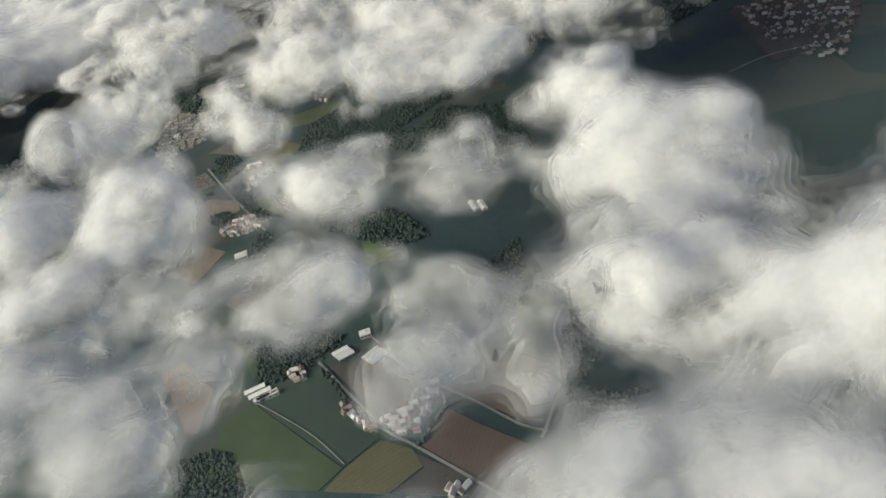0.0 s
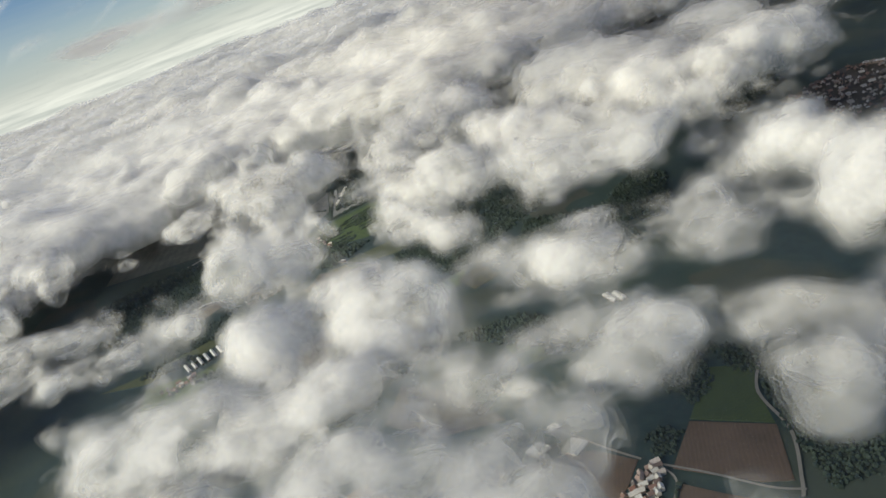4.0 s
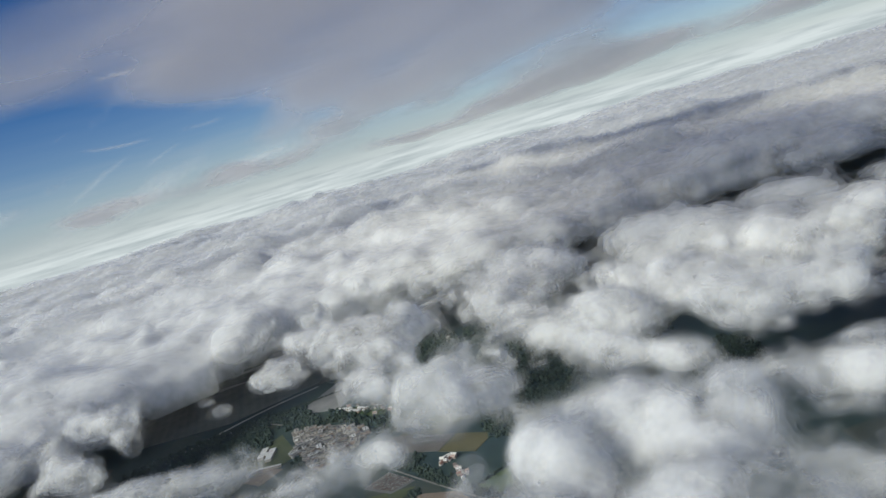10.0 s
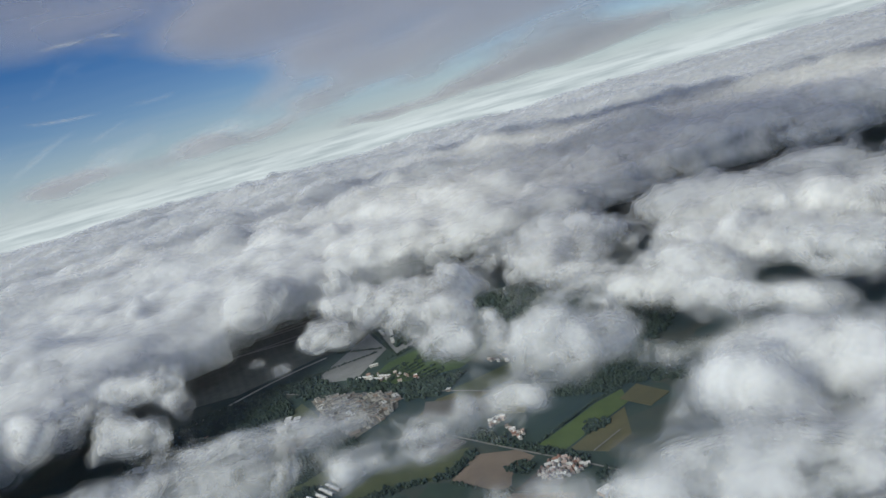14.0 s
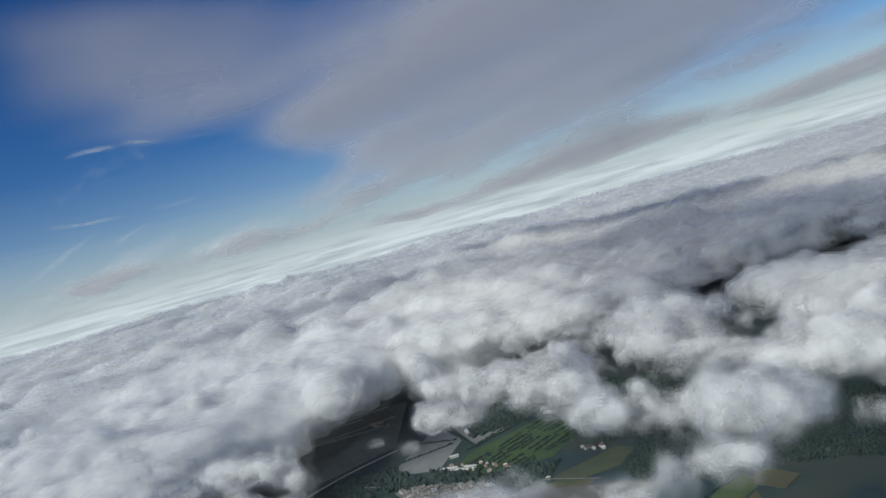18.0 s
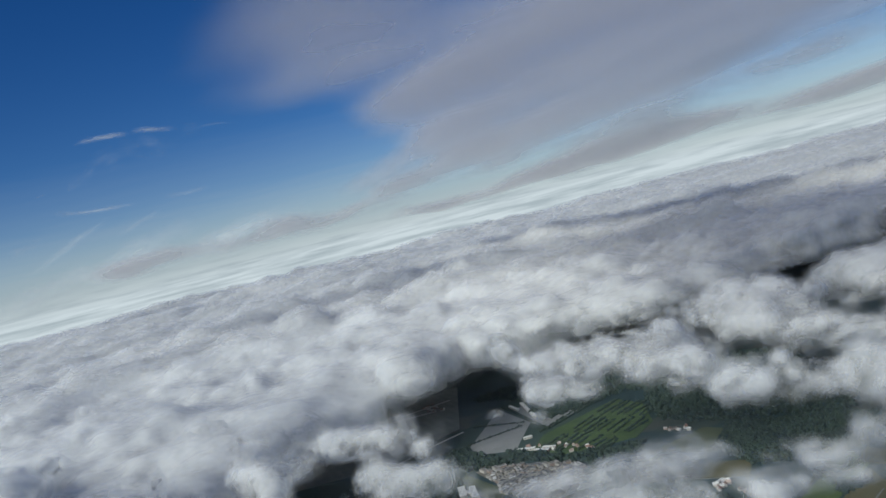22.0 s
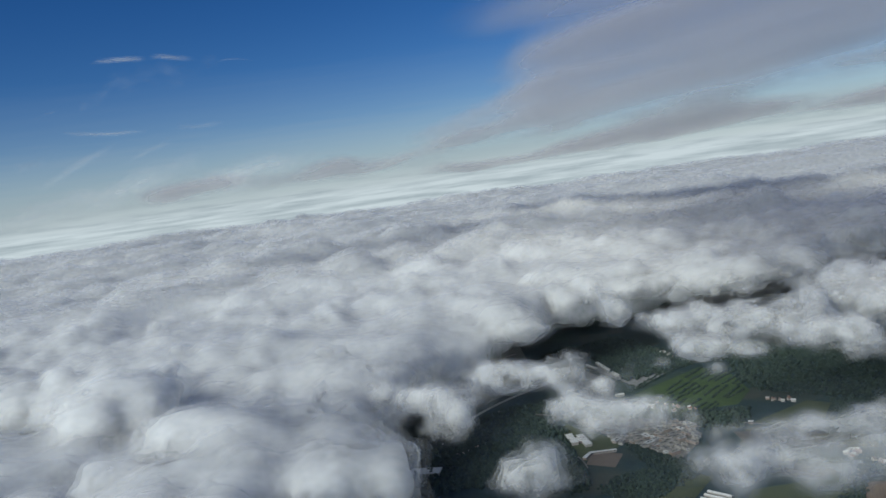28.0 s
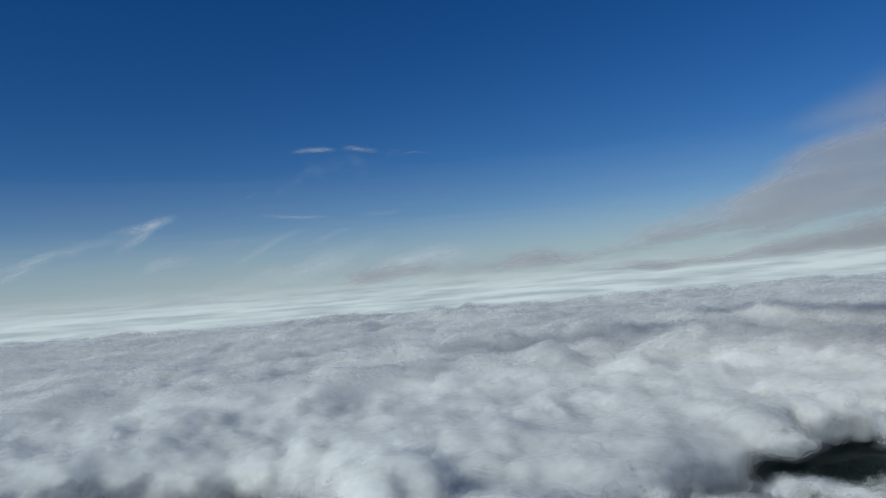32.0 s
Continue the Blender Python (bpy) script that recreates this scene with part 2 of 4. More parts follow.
cloud(-263, 275, 33, 31, 64, 161, 1.00, 11)
cloud(-298, 264, 22, 21, 135, 158, 0.95, 6)
cloud(-212, 268, 38, 18, 134, 158, 0.50, 6)
cloud(-202, 227, 26, 13, 138, 158, 0.52, 6)
cloud(-297, 457, 38, 16, 128, 164, 0.42, 17)
cloud(-379, 451, 23, 16, 147, 145, 0.70, 8)
cloud(-613, 786, 44, 26, 150, 144, 0.65, 17)
cloud(-503, 530, 63, 27, 148, 146, 0.62, 10)
cloud(-513, 473, 60, 25, 150, 148, 0.45, 14)
cloud(-352, 313, 21, 9, 140, 149, 0.45, 6)
cloud(-349, 778, 55, 29, 136, 146, 0.62, 20)
cloud(-231, 282, 38, 28, 140, 161, 1.00, 11)
cloud(-190, 295, 31, 17, 123, 162, 1.00, 12)
cloud(467, 1153, 152, 64, 56, 138, 1.00, 25)
cloud(513, 1547, 119, 50, 81, 130, 0.95, 22)
cloud(631, 1993, 304, 128, 73, 130, 1.00, 25)
cloud(-261, 464, 42, 24, 97, 166, 0.95, 20)
cloud(-331, 599, 32, 14, 107, 147, 0.90, 17)
cloud(-423, 740, 35, 15, 117, 140, 0.70, 9)
cloud(-575, 725, 46, 19, 122, 148, 0.92, 21)
cloud(-583, 622, 43, 18, 125, 146, 0.60, 15)
cloud(-523, 529, 41, 20, 137, 144, 0.60, 6)
cloud(-696, 733, 38, 17, 80, 147, 0.85, 20)
cloud(-389, 433, 34, 17, 119, 144, 0.60, 6)
cloud(-438, 441, 25, 12, 118, 146, 0.80, 11)
cloud(-488, 705, 24, 10, 127, 139, 0.50, 6)
cloud(-335, 422, 28, 17, 105, 154, 0.55, 10)
cloud(-300, 590, 28, 13, 104, 147, 0.75, 15)
cloud(-283, 548, 22, 11, 102, 147, 0.70, 11)
cloud(-291, 767, 47, 20, 45, 147, 0.85, 21)
cloud(-346, 854, 64, 36, 117, 142, 0.85, 14)
cloud(59, 1106, 63, 38, 99, 129, 0.40, 7)
cloud(-702, 771, 36, 21, 130, 143, 0.90, 14)
cloud(-605, 657, 30, 13, 118, 145, 0.65, 15)
cloud(-424, 438, 31, 20, 146, 144, 0.48, 6)
cloud(-360, 443, 20, 13, 54, 152, 0.48, 15)
cloud(-336, 595, 23, 20, 21, 145, 0.75, 12)
cloud(-305, 545, 20, 14, 85, 148, 0.52, 12)
cloud(-303, 700, 40, 20, 74, 148, 0.90, 21)
cloud(-337, 833, 43, 26, 104, 143, 0.90, 16)
cloud(-383, 867, 46, 26, 108, 145, 0.90, 21)
cloud(-418, 751, 43, 20, 104, 141, 0.70, 11)
cloud(-155, 827, 99, 73, 55, 148, 1.00, 25)
cloud(-199, 662, 49, 41, 23, 145, 0.95, 15)
cloud(-138, 1183, 169, 106, 74, 137, 1.00, 25)
cloud(-285, 1325, 153, 95, 91, 135, 1.00, 25)
cloud(253, 1564, 209, 119, 68, 131, 0.90, 25)
cloud(-402, 1020, 60, 25, 100, 143, 0.70, 25)
cloud(17, 836, 81, 61, 41, 148, 1.00, 25)
cloud(-506, 1124, 92, 43, 90, 139, 0.80, 25)
cloud(-279, 525, 24, 17, 79, 155, 0.55, 17)
cloud(24, 1799, 256, 188, 84, 130, 1.00, 25)
cloud(-200, 1892, 273, 177, 92, 130, 1.00, 25)
cloud(-240, 842, 58, 54, 123, 137, 0.50, 6)
cloud(-501, 1610, 191, 130, 86, 131, 1.00, 25)
cloud(-682, 556, 19, 15, 117, 148, 0.90, 15)
cloud(-576, 511, 33, 31, 28, 149, 0.95, 15)
cloud(-549, 469, 21, 18, 18, 147, 0.50, 11)
cloud(-387, 862, 41, 38, 27, 144, 0.95, 19)
cloud(-323, 716, 41, 36, 68, 146, 0.90, 18)
cloud(-510, 1015, 33, 20, 107, 137, 0.80, 15)
cloud(-119, 884, 90, 51, 53, 147, 0.95, 25)
cloud(-61, 1145, 103, 86, 43, 139, 1.00, 25)
cloud(461, 1492, 71, 62, 40, 130, 1.00, 21)
cloud(110, 160, 70, 50, 20, 172, 1.00, 22)
cloud(30, 95, 60, 40, 0, 168, 1.00, 20)
cloud(-860, 735, 105, 80, -60, 160, 1.00, 24)
cloud(-830, 640, 85, 60, -62, 160, 1.00, 22)
cloud(-915, 590, 120, 75, -70, 158, 1.00, 22)
cloud(-991, 942, 109, 63, -73, 160, 1.00, 25)


GAPS = []


def gap(x, y, a, b, turn):
    """A torn opening between the clouds, through which the land shows."""
    GAPS.append((x, y, a, b, radians(turn)))


gap(-240, 667, 64, 36, 104)
gap(-244, 652, 55, 45, 167)
gap(-95, 431, 49, 26, 156)
gap(-205, 540, 37, 14, 82)
gap(9, 430, 56, 17, 66)
gap(-118, 463, 38, 29, 91)
gap(-73, 414, 55, 29, 155)
gap(-2, 411, 48, 15, 79)
gap(-260, 957, 58, 47, 124)
gap(-425, 1120, 98, 21, 79)
gap(-275, 946, 60, 48, 160)
gap(-427, 1111, 77, 35, 62)
gap(169, 1215, 131, 60, 45)
gap(-381, 665, 60, 48, 52)
gap(123, 550, 65, 22, 59)
gap(12, 187, 18, 5, 72)
gap(-50, 397, 35, 24, 147)
gap(-237, 790, 59, 27, 82)
gap(-420, 1078, 97, 38, 85)
gap(-212, 473, 41, 8, 55)
gap(-203, 522, 28, 15, 79)
gap(-135, 336, 21, 16, 115)
gap(-349, 895, 51, 27, 105)
gap(-218, 570, 44, 18, 93)
gap(-128, 371, 42, 8, 64)
gap(-142, 344, 31, 8, 68)
gap(-542, 759, 82, 47, 103)
gap(-492, 705, 53, 45, 177)
gap(-237, 649, 48, 42, 102)
gap(-259, 419, 40, 12, 56)
gap(-1285, 1061, 161, 56, 148)


def edge_of_deck(x, y):
    """How far a place lies inside the closed deck (positive) or outside it, in units of 90 m."""
    west = np.interp(y, [0, 560, 730, 850, 960, 1090, 1180, 1400], [-800, -770, -765, -700, -620, -480, -380, 1500]) - x
    north = y - 1250
    inside = np.maximum(west - 55, north - 30)
    for hx, hy, ra, rb in ((-1290, 1080, 240, 130), (-1780, 1700, 220, 110), (-905, 545, 34, 22), (600, 1225, 160, 26), (-430, 1010, 60, 70)):
        r = np.sqrt(((x - hx) / ra) ** 2 + ((y - hy) / rb) ** 2)
        inside = np.minimum(inside, (r - 1) * min(ra, rb))
    return np.clip(inside / 90, -2, 1)


def density(xs, ys, zs):
    """How deep each place of a grid lies inside the clouds, in metres, and which cloud it belongs to (0: the deck)."""
    X, Y = np.meshgrid(xs, ys, indexing="ij")
    deck = edge_of_deck(X, Y)
    swell = lattice_noise(xs, ys, [0.0], 230, 3)[:, :, 0] * 30 + lattice_noise(xs, ys, [0.0], 95, 4)[:, :, 0] * 16
    rise = np.clip((-X - 800) / 250, 0, 1) * np.clip((1300 - Y) / 400, 0, 1) * 10
    top = 112 + swell + rise - 22 * np.clip(1 - deck * 90 / 70, 0, 1) ** 2
    D = np.minimum(deck[:, :, None] * 45, np.minimum(top[:, :, None] - zs[None, None, :], zs[None, None, :] - 76)).astype(np.float32)
    D = np.clip(D, -60, 40)
    owner = np.zeros(D.shape, np.int16)
    most = np.full(D.shape, 60, np.float32)                      # thin clouds never close
    warp = [sum(amp * 2 * (lattice_noise(xs, ys, zs, wave, 50 + 4 * k + axis) - 0.5) for k, (wave, amp) in enumerate(((60, 13), (26, 8)))) for axis in range(3)]
    for k, (cx, cy, a, b, turn, ctop, dense, high) in enumerate(CLOUDS, 1):
        reach = 1.9 * max(a, b) + 45
        i0, i1 = np.searchsorted(xs, (cx - reach, cx + reach))
        j0, j1 = np.searchsorted(ys, (cy - reach, cy + reach))
        if i1 - i0 < 2 or j1 - j0 < 2:
            continue
        size = min(1.0, b / 26)
        wx, wy, wz = (size * w[i0:i1, j0:j1] for w in warp)
        dx, dy = X[i0:i1, j0:j1, None] - cx + wx, Y[i0:i1, j0:j1, None] - cy + wy
        c, s = math.cos(turn), math.sin(turn)
        u, v = (dx * c + dy * s) / a, (-dx * s + dy * c) / b
        h = (zs[None, None, :] - (ctop - 0.6 * high) + 0.5 * wz) / high
        h = np.where(h > 0, h, h / 0.75)
        e = (1.0 - np.sqrt(u * u + v * v + h * h)) * min(30.0, (a * b * high) ** (1 / 3)) - 3.0
        part = D[i0:i1, j0:j1]
        mine = e > part
        owner[i0:i1, j0:j1][mine] = k
        thick = part.copy()
        blend = np.clip(0.5 + (e - part) / 12, 0, 1)             # neighbours grow into one another
        D[i0:i1, j0:j1] = part * (1 - blend) + e * blend + 6 * blend * (1 - blend)
        held = most[i0:i1, j0:j1]
        low = held * (1 - blend) + (60 if dense > 0.97 else 13 * dense - 5.3) * blend
        most[i0:i1, j0:j1] = np.where(thick > 2, np.maximum(held, low), low)
    for cx, cy, a, b, turn in GAPS:
        c, s = math.cos(turn), math.sin(turn)
        u, v = ((X - cx) * c + (Y - cy) * s) / a, (-(X - cx) * s + (Y - cy) * c) / b
        D = np.minimum(D, ((np.sqrt(u * u + v * v) - 1) * min(28.0, math.sqrt(a * b)) + 2)[:, :, None])
    fine = rough(xs, ys, zs * 1.15, ((16, 6.0), (9, 2.6)))
    return np.minimum(most, D + rough(xs, ys, zs * 1.15, ((58, 10.0), (31, 8.0))) * np.where(owner == 0, 1.15, 1.0) + fine * np.where(owner == 0, 0.3, 1.0)), owner


def skin(D, level, origin, step):
    """The surface on which D is level: corners (one for each cell that it crosses), their grid cells, and four-sided faces."""
    S = D - level
    n = np.array(S.shape) - 1
    inside = S > 0
    corner = [(i, j, k) for i in (0, 1) for j in (0, 1) for k in (0, 1)]
    part = lambda A, c: A[c[0]:c[0] + n[0], c[1]:c[1] + n[1], c[2]:c[2] + n[2]]
    count = sum(part(inside, c).astype(np.int8) for c in corner)
    cells = np.argwhere((count > 0) & (count < 8))
    index = -np.ones(n, np.int64)
    index[tuple(cells.T)] = np.arange(len(cells))
    total, hits = np.zeros((len(cells), 3)), np.zeros(len(cells))
    for c in corner:
        for axis in range(3):
            if c[axis]:
                continue
            d = list(c)
            d[axis] = 1
            p, q = S[tuple((cells + c).T)], S[tuple((cells + d).T)]
            cross = (p > 0) != (q > 0)
            at = np.repeat(np.array([c], float), len(cells), 0)
            at[:, axis] = np.where(cross, p / np.where(cross, p - q, 1), 0)
            total += at * cross[:, None]
            hits += cross
    places = np.asarray(origin) + (cells + total / hits[:, None]) * step
    faces = []
    for axis in range(3):
        b, c = (axis + 1) % 3, (axis + 2) % 3
        low, high = [slice(None)] * 3, [slice(None)] * 3
        low[axis], high[axis] = slice(0, -1), slice(1, None)
        A, B = inside[tuple(low)], inside[tuple(high)]
        e = np.argwhere(A != B)
        e = e[(e[:, b] > 0) & (e[:, c] > 0) & (e[:, b] < n[b]) & (e[:, c] < n[c])]
        out = A[tuple(e.T)]
        quad = []
        for db, dc in ((1, 1), (0, 1), (0, 0), (1, 0)):
            f = e.copy()
            f[:, b] -= db
            f[:, c] -= dc
            quad.append(index[tuple(f.T)])
        quad = np.stack(quad, 1)
        faces.append(np.where(out[:, None], quad, quad[:, ::-1]))
    return places, cells, np.concatenate(faces)


CLOUD_PARTS = {}


def cloud_region(x0, x1, y0, y1, step, shells, keep):
    """Builds the clouds of one block of air, at that grid step; keep(x, y) says which faces belong to it."""
    xs, ys, zs = np.arange(x0, x1, step), np.arange(y0, y1, step), np.arange(70, 216, min(step, 6.0))
    D, owner = density(xs, ys, zs)
    gap = np.array([step, step, zs[1] - zs[0]])
    soft = D
    for axis in (0, 1, 2, 0, 1, 2, 0, 1, 2):          # light wanders inside a cloud: its shading follows the large forms
        soft = (np.roll(soft, 1, axis) + soft + np.roll(soft, -1, axis)) / 3
    gx, gy, gz = np.gradient(0.65 * soft + 0.35 * D, *gap)
    for part_name, level, mat in shells:
        places, cells, faces = skin(D, level, (x0, y0, 70), gap)
        faces = faces[keep(places[faces[:, 0], 0], places[faces[:, 0], 1])]
        at = tuple(cells.T)
        normals = -np.stack([gx[at], gy[at], gz[at]], 1)
        normals /= np.linalg.norm(normals, axis=1)[:, None] + 1e-9
        whose = owner[at][faces[:, 0]]
        order = np.argsort(whose, kind="stable")
        faces, whose = faces[order], whose[order]
        for k in np.unique(whose):
            f = faces[np.searchsorted(whose, k):np.searchsorted(whose, k, "right")]
            used, back = np.unique(f, return_inverse=True)
            CLOUD_PARTS.setdefault(int(k), []).append((part_name, mat, places[used], back.reshape(-1, 4), normals[used]))


near_block = lambda x, y: (x > -470) & (x < 220) & (y < 640) & (y > 70)
cloud_region(-476, 228, 60, 650, 4.5, NEAR_SHELLS, near_block)
mid_block = lambda x, y: (x > -740) & (x < -80) & (y > 380) & (y < 960) & ~near_block(x, y)
cloud_region(-752, -68, 368, 972, 6.0, MID_SHELLS, mid_block)
cloud_region(-1700, 1000, -120, 1760, 9.0, FAR_SHELLS, lambda x, y: ~near_block(x, y) & ~mid_block(x, y))

for k, pieces in sorted(CLOUD_PARTS.items()):
    if k:
        cx, cy, a, b, _, ctop, dense, _ = CLOUDS[k - 1]
        thing = new("cloud")
        thing.location = (cx, cy, ctop - 30)
        look_of = ("thin torn grey mist, the dark land showing through" if dense < 0.45 else
                   "small pale grey puff of cloud over the land" if max(a, b) < 70 else "large white cumulus cloud with grey folds and soft edges")
        tagged(thing, look_of, "cloud", group="broken clouds over the land")
    else:
        thing = new("cloud_deck")
        thing.location = (-900, 1000, 130)
        tagged(thing, "closed white cloud deck with soft rolling tops", "clouds", kind="stuff")
    base = np.array(thing.location)
    for part_name, mat, verts, faces, normals in pieces:
        ob = mesh_object(part_name, (verts - base).tolist(), faces.tolist(), mat, thing, normals=normals.tolist())
        tagged(ob, kind="stuff")


# ---- haze between the land and the clouds, put in as a thin tinted sheet ----
def haze():
    m, add = material("haze")
    pos = add("ShaderNodeNewGeometry").outputs["Position"]
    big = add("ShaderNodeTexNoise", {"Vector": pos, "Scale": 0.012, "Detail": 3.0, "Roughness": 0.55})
    # faint bluish veil that lifts the dark land as hazy air would
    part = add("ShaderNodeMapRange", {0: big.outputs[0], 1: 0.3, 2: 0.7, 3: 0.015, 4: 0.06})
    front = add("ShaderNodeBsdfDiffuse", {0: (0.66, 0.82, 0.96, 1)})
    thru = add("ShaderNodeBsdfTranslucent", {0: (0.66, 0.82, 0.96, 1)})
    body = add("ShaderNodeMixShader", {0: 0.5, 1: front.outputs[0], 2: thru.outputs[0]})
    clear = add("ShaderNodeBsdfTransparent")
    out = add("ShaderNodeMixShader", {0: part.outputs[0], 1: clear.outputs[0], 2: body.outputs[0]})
    add("ShaderNodeOutputMaterial", {0: out.outputs[0]})
    thing = new("haze")
    tagged(thing, "thin bluish sheet standing in for haze over the land", "haze", kind="stuff")
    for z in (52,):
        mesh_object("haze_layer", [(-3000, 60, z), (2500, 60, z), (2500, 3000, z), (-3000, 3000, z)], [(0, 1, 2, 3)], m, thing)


haze()


# ---- the far cloud deck, out to the horizon ----
def sheet(name, xs, ys, height, mat, dense=None, parent=None):
    X, Y = np.meshgrid(xs, ys, indexing="ij")
    Z = height
    nx, ny = X.shape
    idx = np.arange(nx * ny).reshape(nx, ny)
    faces = np.stack([idx[:-1, :-1], idx[1:, :-1], idx[1:, 1:], idx[:-1, 1:]], -1).reshape(-1, 4)
    verts = np.stack([X, Y, Z], -1).reshape(-1, 3)
    if dense is not None:
        d = dense.reshape(-1)
        faces = faces[(d[faces] > -0.05).any(1)]
    used, back = np.unique(faces, return_inverse=True)
    soft = Z
    for axis in (0, 1) * 4:                       # light wanders inside the cloud: its shading follows the large forms
        wide = np.pad(soft, [(1, 1) if k == axis else (0, 0) for k in (0, 1)], "edge")
        soft = (np.take(wide, range(soft.shape[axis]), axis) + soft + np.take(wide, range(2, soft.shape[axis] + 2), axis)) / 3
    sx, sy = np.gradient(0.75 * soft + 0.25 * Z, xs, ys)
    normals = np.stack([-sx, -sy, np.ones_like(sx)], -1).reshape(-1, 3)
    normals /= np.linalg.norm(normals, axis=1)[:, None]
    ob = mesh_object(name, verts[used].tolist(), back.reshape(-1, 4).tolist(), mat, parent, normals=normals[used].tolist())
    if dense is not None:
        ob.data.attributes.new("dense", "FLOAT", "POINT").data.foreach_set("value", d[used].astype(np.float32))
    return ob


def far_height(xs, ys):
    g = lambda wave, seed: lattice_noise(xs, ys, [0.0], wave, seed)[:, :, 0]
    X, Y = np.meshgrid(xs, ys, indexing="ij")
    puff = lambda wave, seed: 2 * np.abs(g(wave, seed) + g(0.83 * wave, seed + 40) - 1)
    calm = 1 - 0.55 * np.clip((np.hypot(X + 480, Y) - 1700) / 1600, 0, 1)
    z = 96 + 36 * g(230, 3) + 20 * g(95, 4) + calm * (26 * puff(120, 21) + 13 * puff(62, 22) + 4 * puff(33, 23)) + 20 * (1 - calm)
    z = z + 26 * (lattice_noise(xs / 3.5, ys, [0.0], 170, 26)[:, :, 0] - 0.5)
    far = np.clip((np.hypot(X + 480, Y) - 2200) / 2800, 0, 1)
    z = z + far * (30 * g(420, 24) + 22)
    line = 2120 + 0.06 * X + 150 * (g(900, 25) - 0.5)
    z = z - 16 * np.exp(-((Y - line) / 60) ** 2)
    under = np.minimum(np.minimum(X + 1700, 1000 - X), 1760 - Y)      # it dips under the broken layer
    return z - 45 * np.clip(under / 160, 0, 1)


xs = np.concatenate([np.arange(-5600, -1700, 45), np.arange(-1700, 1300, 11), np.arange(1300, 5600, 45)])
ys = np.concatenate([np.arange(1560, 2800, 10), np.arange(2800, 5600, 24)])
heights = far_height(xs, ys)
far = sheet("cloud_deck_far", xs, ys, heights, FAR_MAT)
for up in (4, 9, 15):
    tagged(sheet("mist", xs[::2], ys[::2], heights[::2, ::2] + up, FAR_MIST, parent=far), kind="stuff")
tagged(far, "closed white cloud deck running out to the horizon", "clouds", kind="structure")
for name, xs, ys in (("cloud_deck_west", np.arange(-5600, -1540, 30), np.arange(-2500, 1700, 30)),
                     ("cloud_deck_east", np.arange(850, 5600, 30), np.arange(-2500, 1700, 30))):
    tagged(sheet(name, xs, ys, far_height(xs, ys), FAR_MAT), "closed white cloud deck beside the broken clouds", "clouds", kind="structure")


# ---- the high grey layer above the camera ----
def high_layer():
    xs, ys = np.arange(-1300, 2500, 20), np.arange(330, 2900, 20)
    X, Y = np.meshgrid(xs, ys, indexing="ij")
    g = lambda wave, seed: lattice_noise(xs, 0.45 * ys, [0.0], wave, seed)[:, :, 0]
    west = (X - np.interp(Y, [300, 600, 700, 900, 1100, 1400, 1700, 2000, 2800], [-780, -760, -740, -610, -440, -350, -320, -340, -250])) / 330
    body = np.minimum(np.minimum(west, (Y - 380) / 160), 0.75 + 0.5 * np.clip((X - 200) / 800, 0, 1))
    away = np.hypot(X + 450, Y)
    body = np.minimum(body, (2800 - away) / 250)
    body = np.maximum(body, 0.5 - ((X + 620) / 420) ** 2 - ((Y - 2250) / 330) ** 2)
    d = body + 2.1 * (g(330, 346) - 0.5) + 1.2 * (g(150, 320) - 0.5)
    thing = new("high_cloud_layer")
    thing.location = (0, 0, 0)
    tagged(thing, "thin lilac-grey stratus layer with torn edges overhead", "clouds", kind="stuff")
    sink = 120 * np.clip((away - 1200) / 1600, 0, 1) ** 1.3      # it comes down towards the horizon
    for up, less in ((0, 0.0), (7, 0.12), (15, 0.3)):
        z = 462 - sink + 26 * (g(260, 34) - 0.5) + 12 * (g(110, 35) - 0.5) + up
        sheet("veil", xs, ys, z, HIGH_MAT, d - less, thing)


high_layer()


# ---- cirrus far off in the blue ----
def cirrus(az, el, wide, high, turn, strength):
    """A small icy wisp about 4.5 km off: compass way and height above the level as seen from mid-walk, and its size, in degrees."""
    far = 4450.0
    a, e = radians(az), radians(el)
    at = Vector((-850 + far * math.sin(a) * math.cos(e), 130 + far * math.cos(a) * math.cos(e), 330 + far * math.sin(e)))
    w, h = far * radians(wide) / 2, far * radians(high) / 2
    nx, ny = 40, 14
    u, v = np.meshgrid(np.linspace(-1, 1, nx), np.linspace(-1, 1, ny), indexing="ij")
    c, s = math.cos(radians(turn)), math.sin(radians(turn))
    bend = 0.12 * h * np.sin(2.2 * u + az)
    x, z = u * w * c - (v * h + bend) * s, u * w * s + (v * h + bend) * c
    y = 60 * np.cos(1.7 * u + el) + v * 90
    idx = np.arange(nx * ny).reshape(nx, ny)
    faces = np.stack([idx[:-1, :-1], idx[1:, :-1], idx[1:, 1:], idx[:-1, 1:]], -1).reshape(-1, 4)
    g = np.random.default_rng(int(900 + az * 7 + el * 31)).random((nx, ny))
    g = (g + np.roll(g, 1, 0) + np.roll(g, 2, 0) + np.roll(g, 3, 0)) / 4
    d = 0.75 * strength * np.clip(1 - u ** 2, 0, 1) * np.clip(1 - np.abs(v) ** 1.5, 0, 1) * (0.55 + 0.9 * g)
    ob = mesh_object("cirrus", np.stack([x, y, z], -1).reshape(-1, 3).tolist(), faces.tolist(), CIRRUS_MAT)
    ob.location = at
    ob.data.attributes.new("dense", "FLOAT", "POINT").data.foreach_set("value", d.reshape(-1).astype(np.float32))
    tagged(ob, "thin white wisp of cirrus in the blue sky", "cloud", group="cirrus wisps")


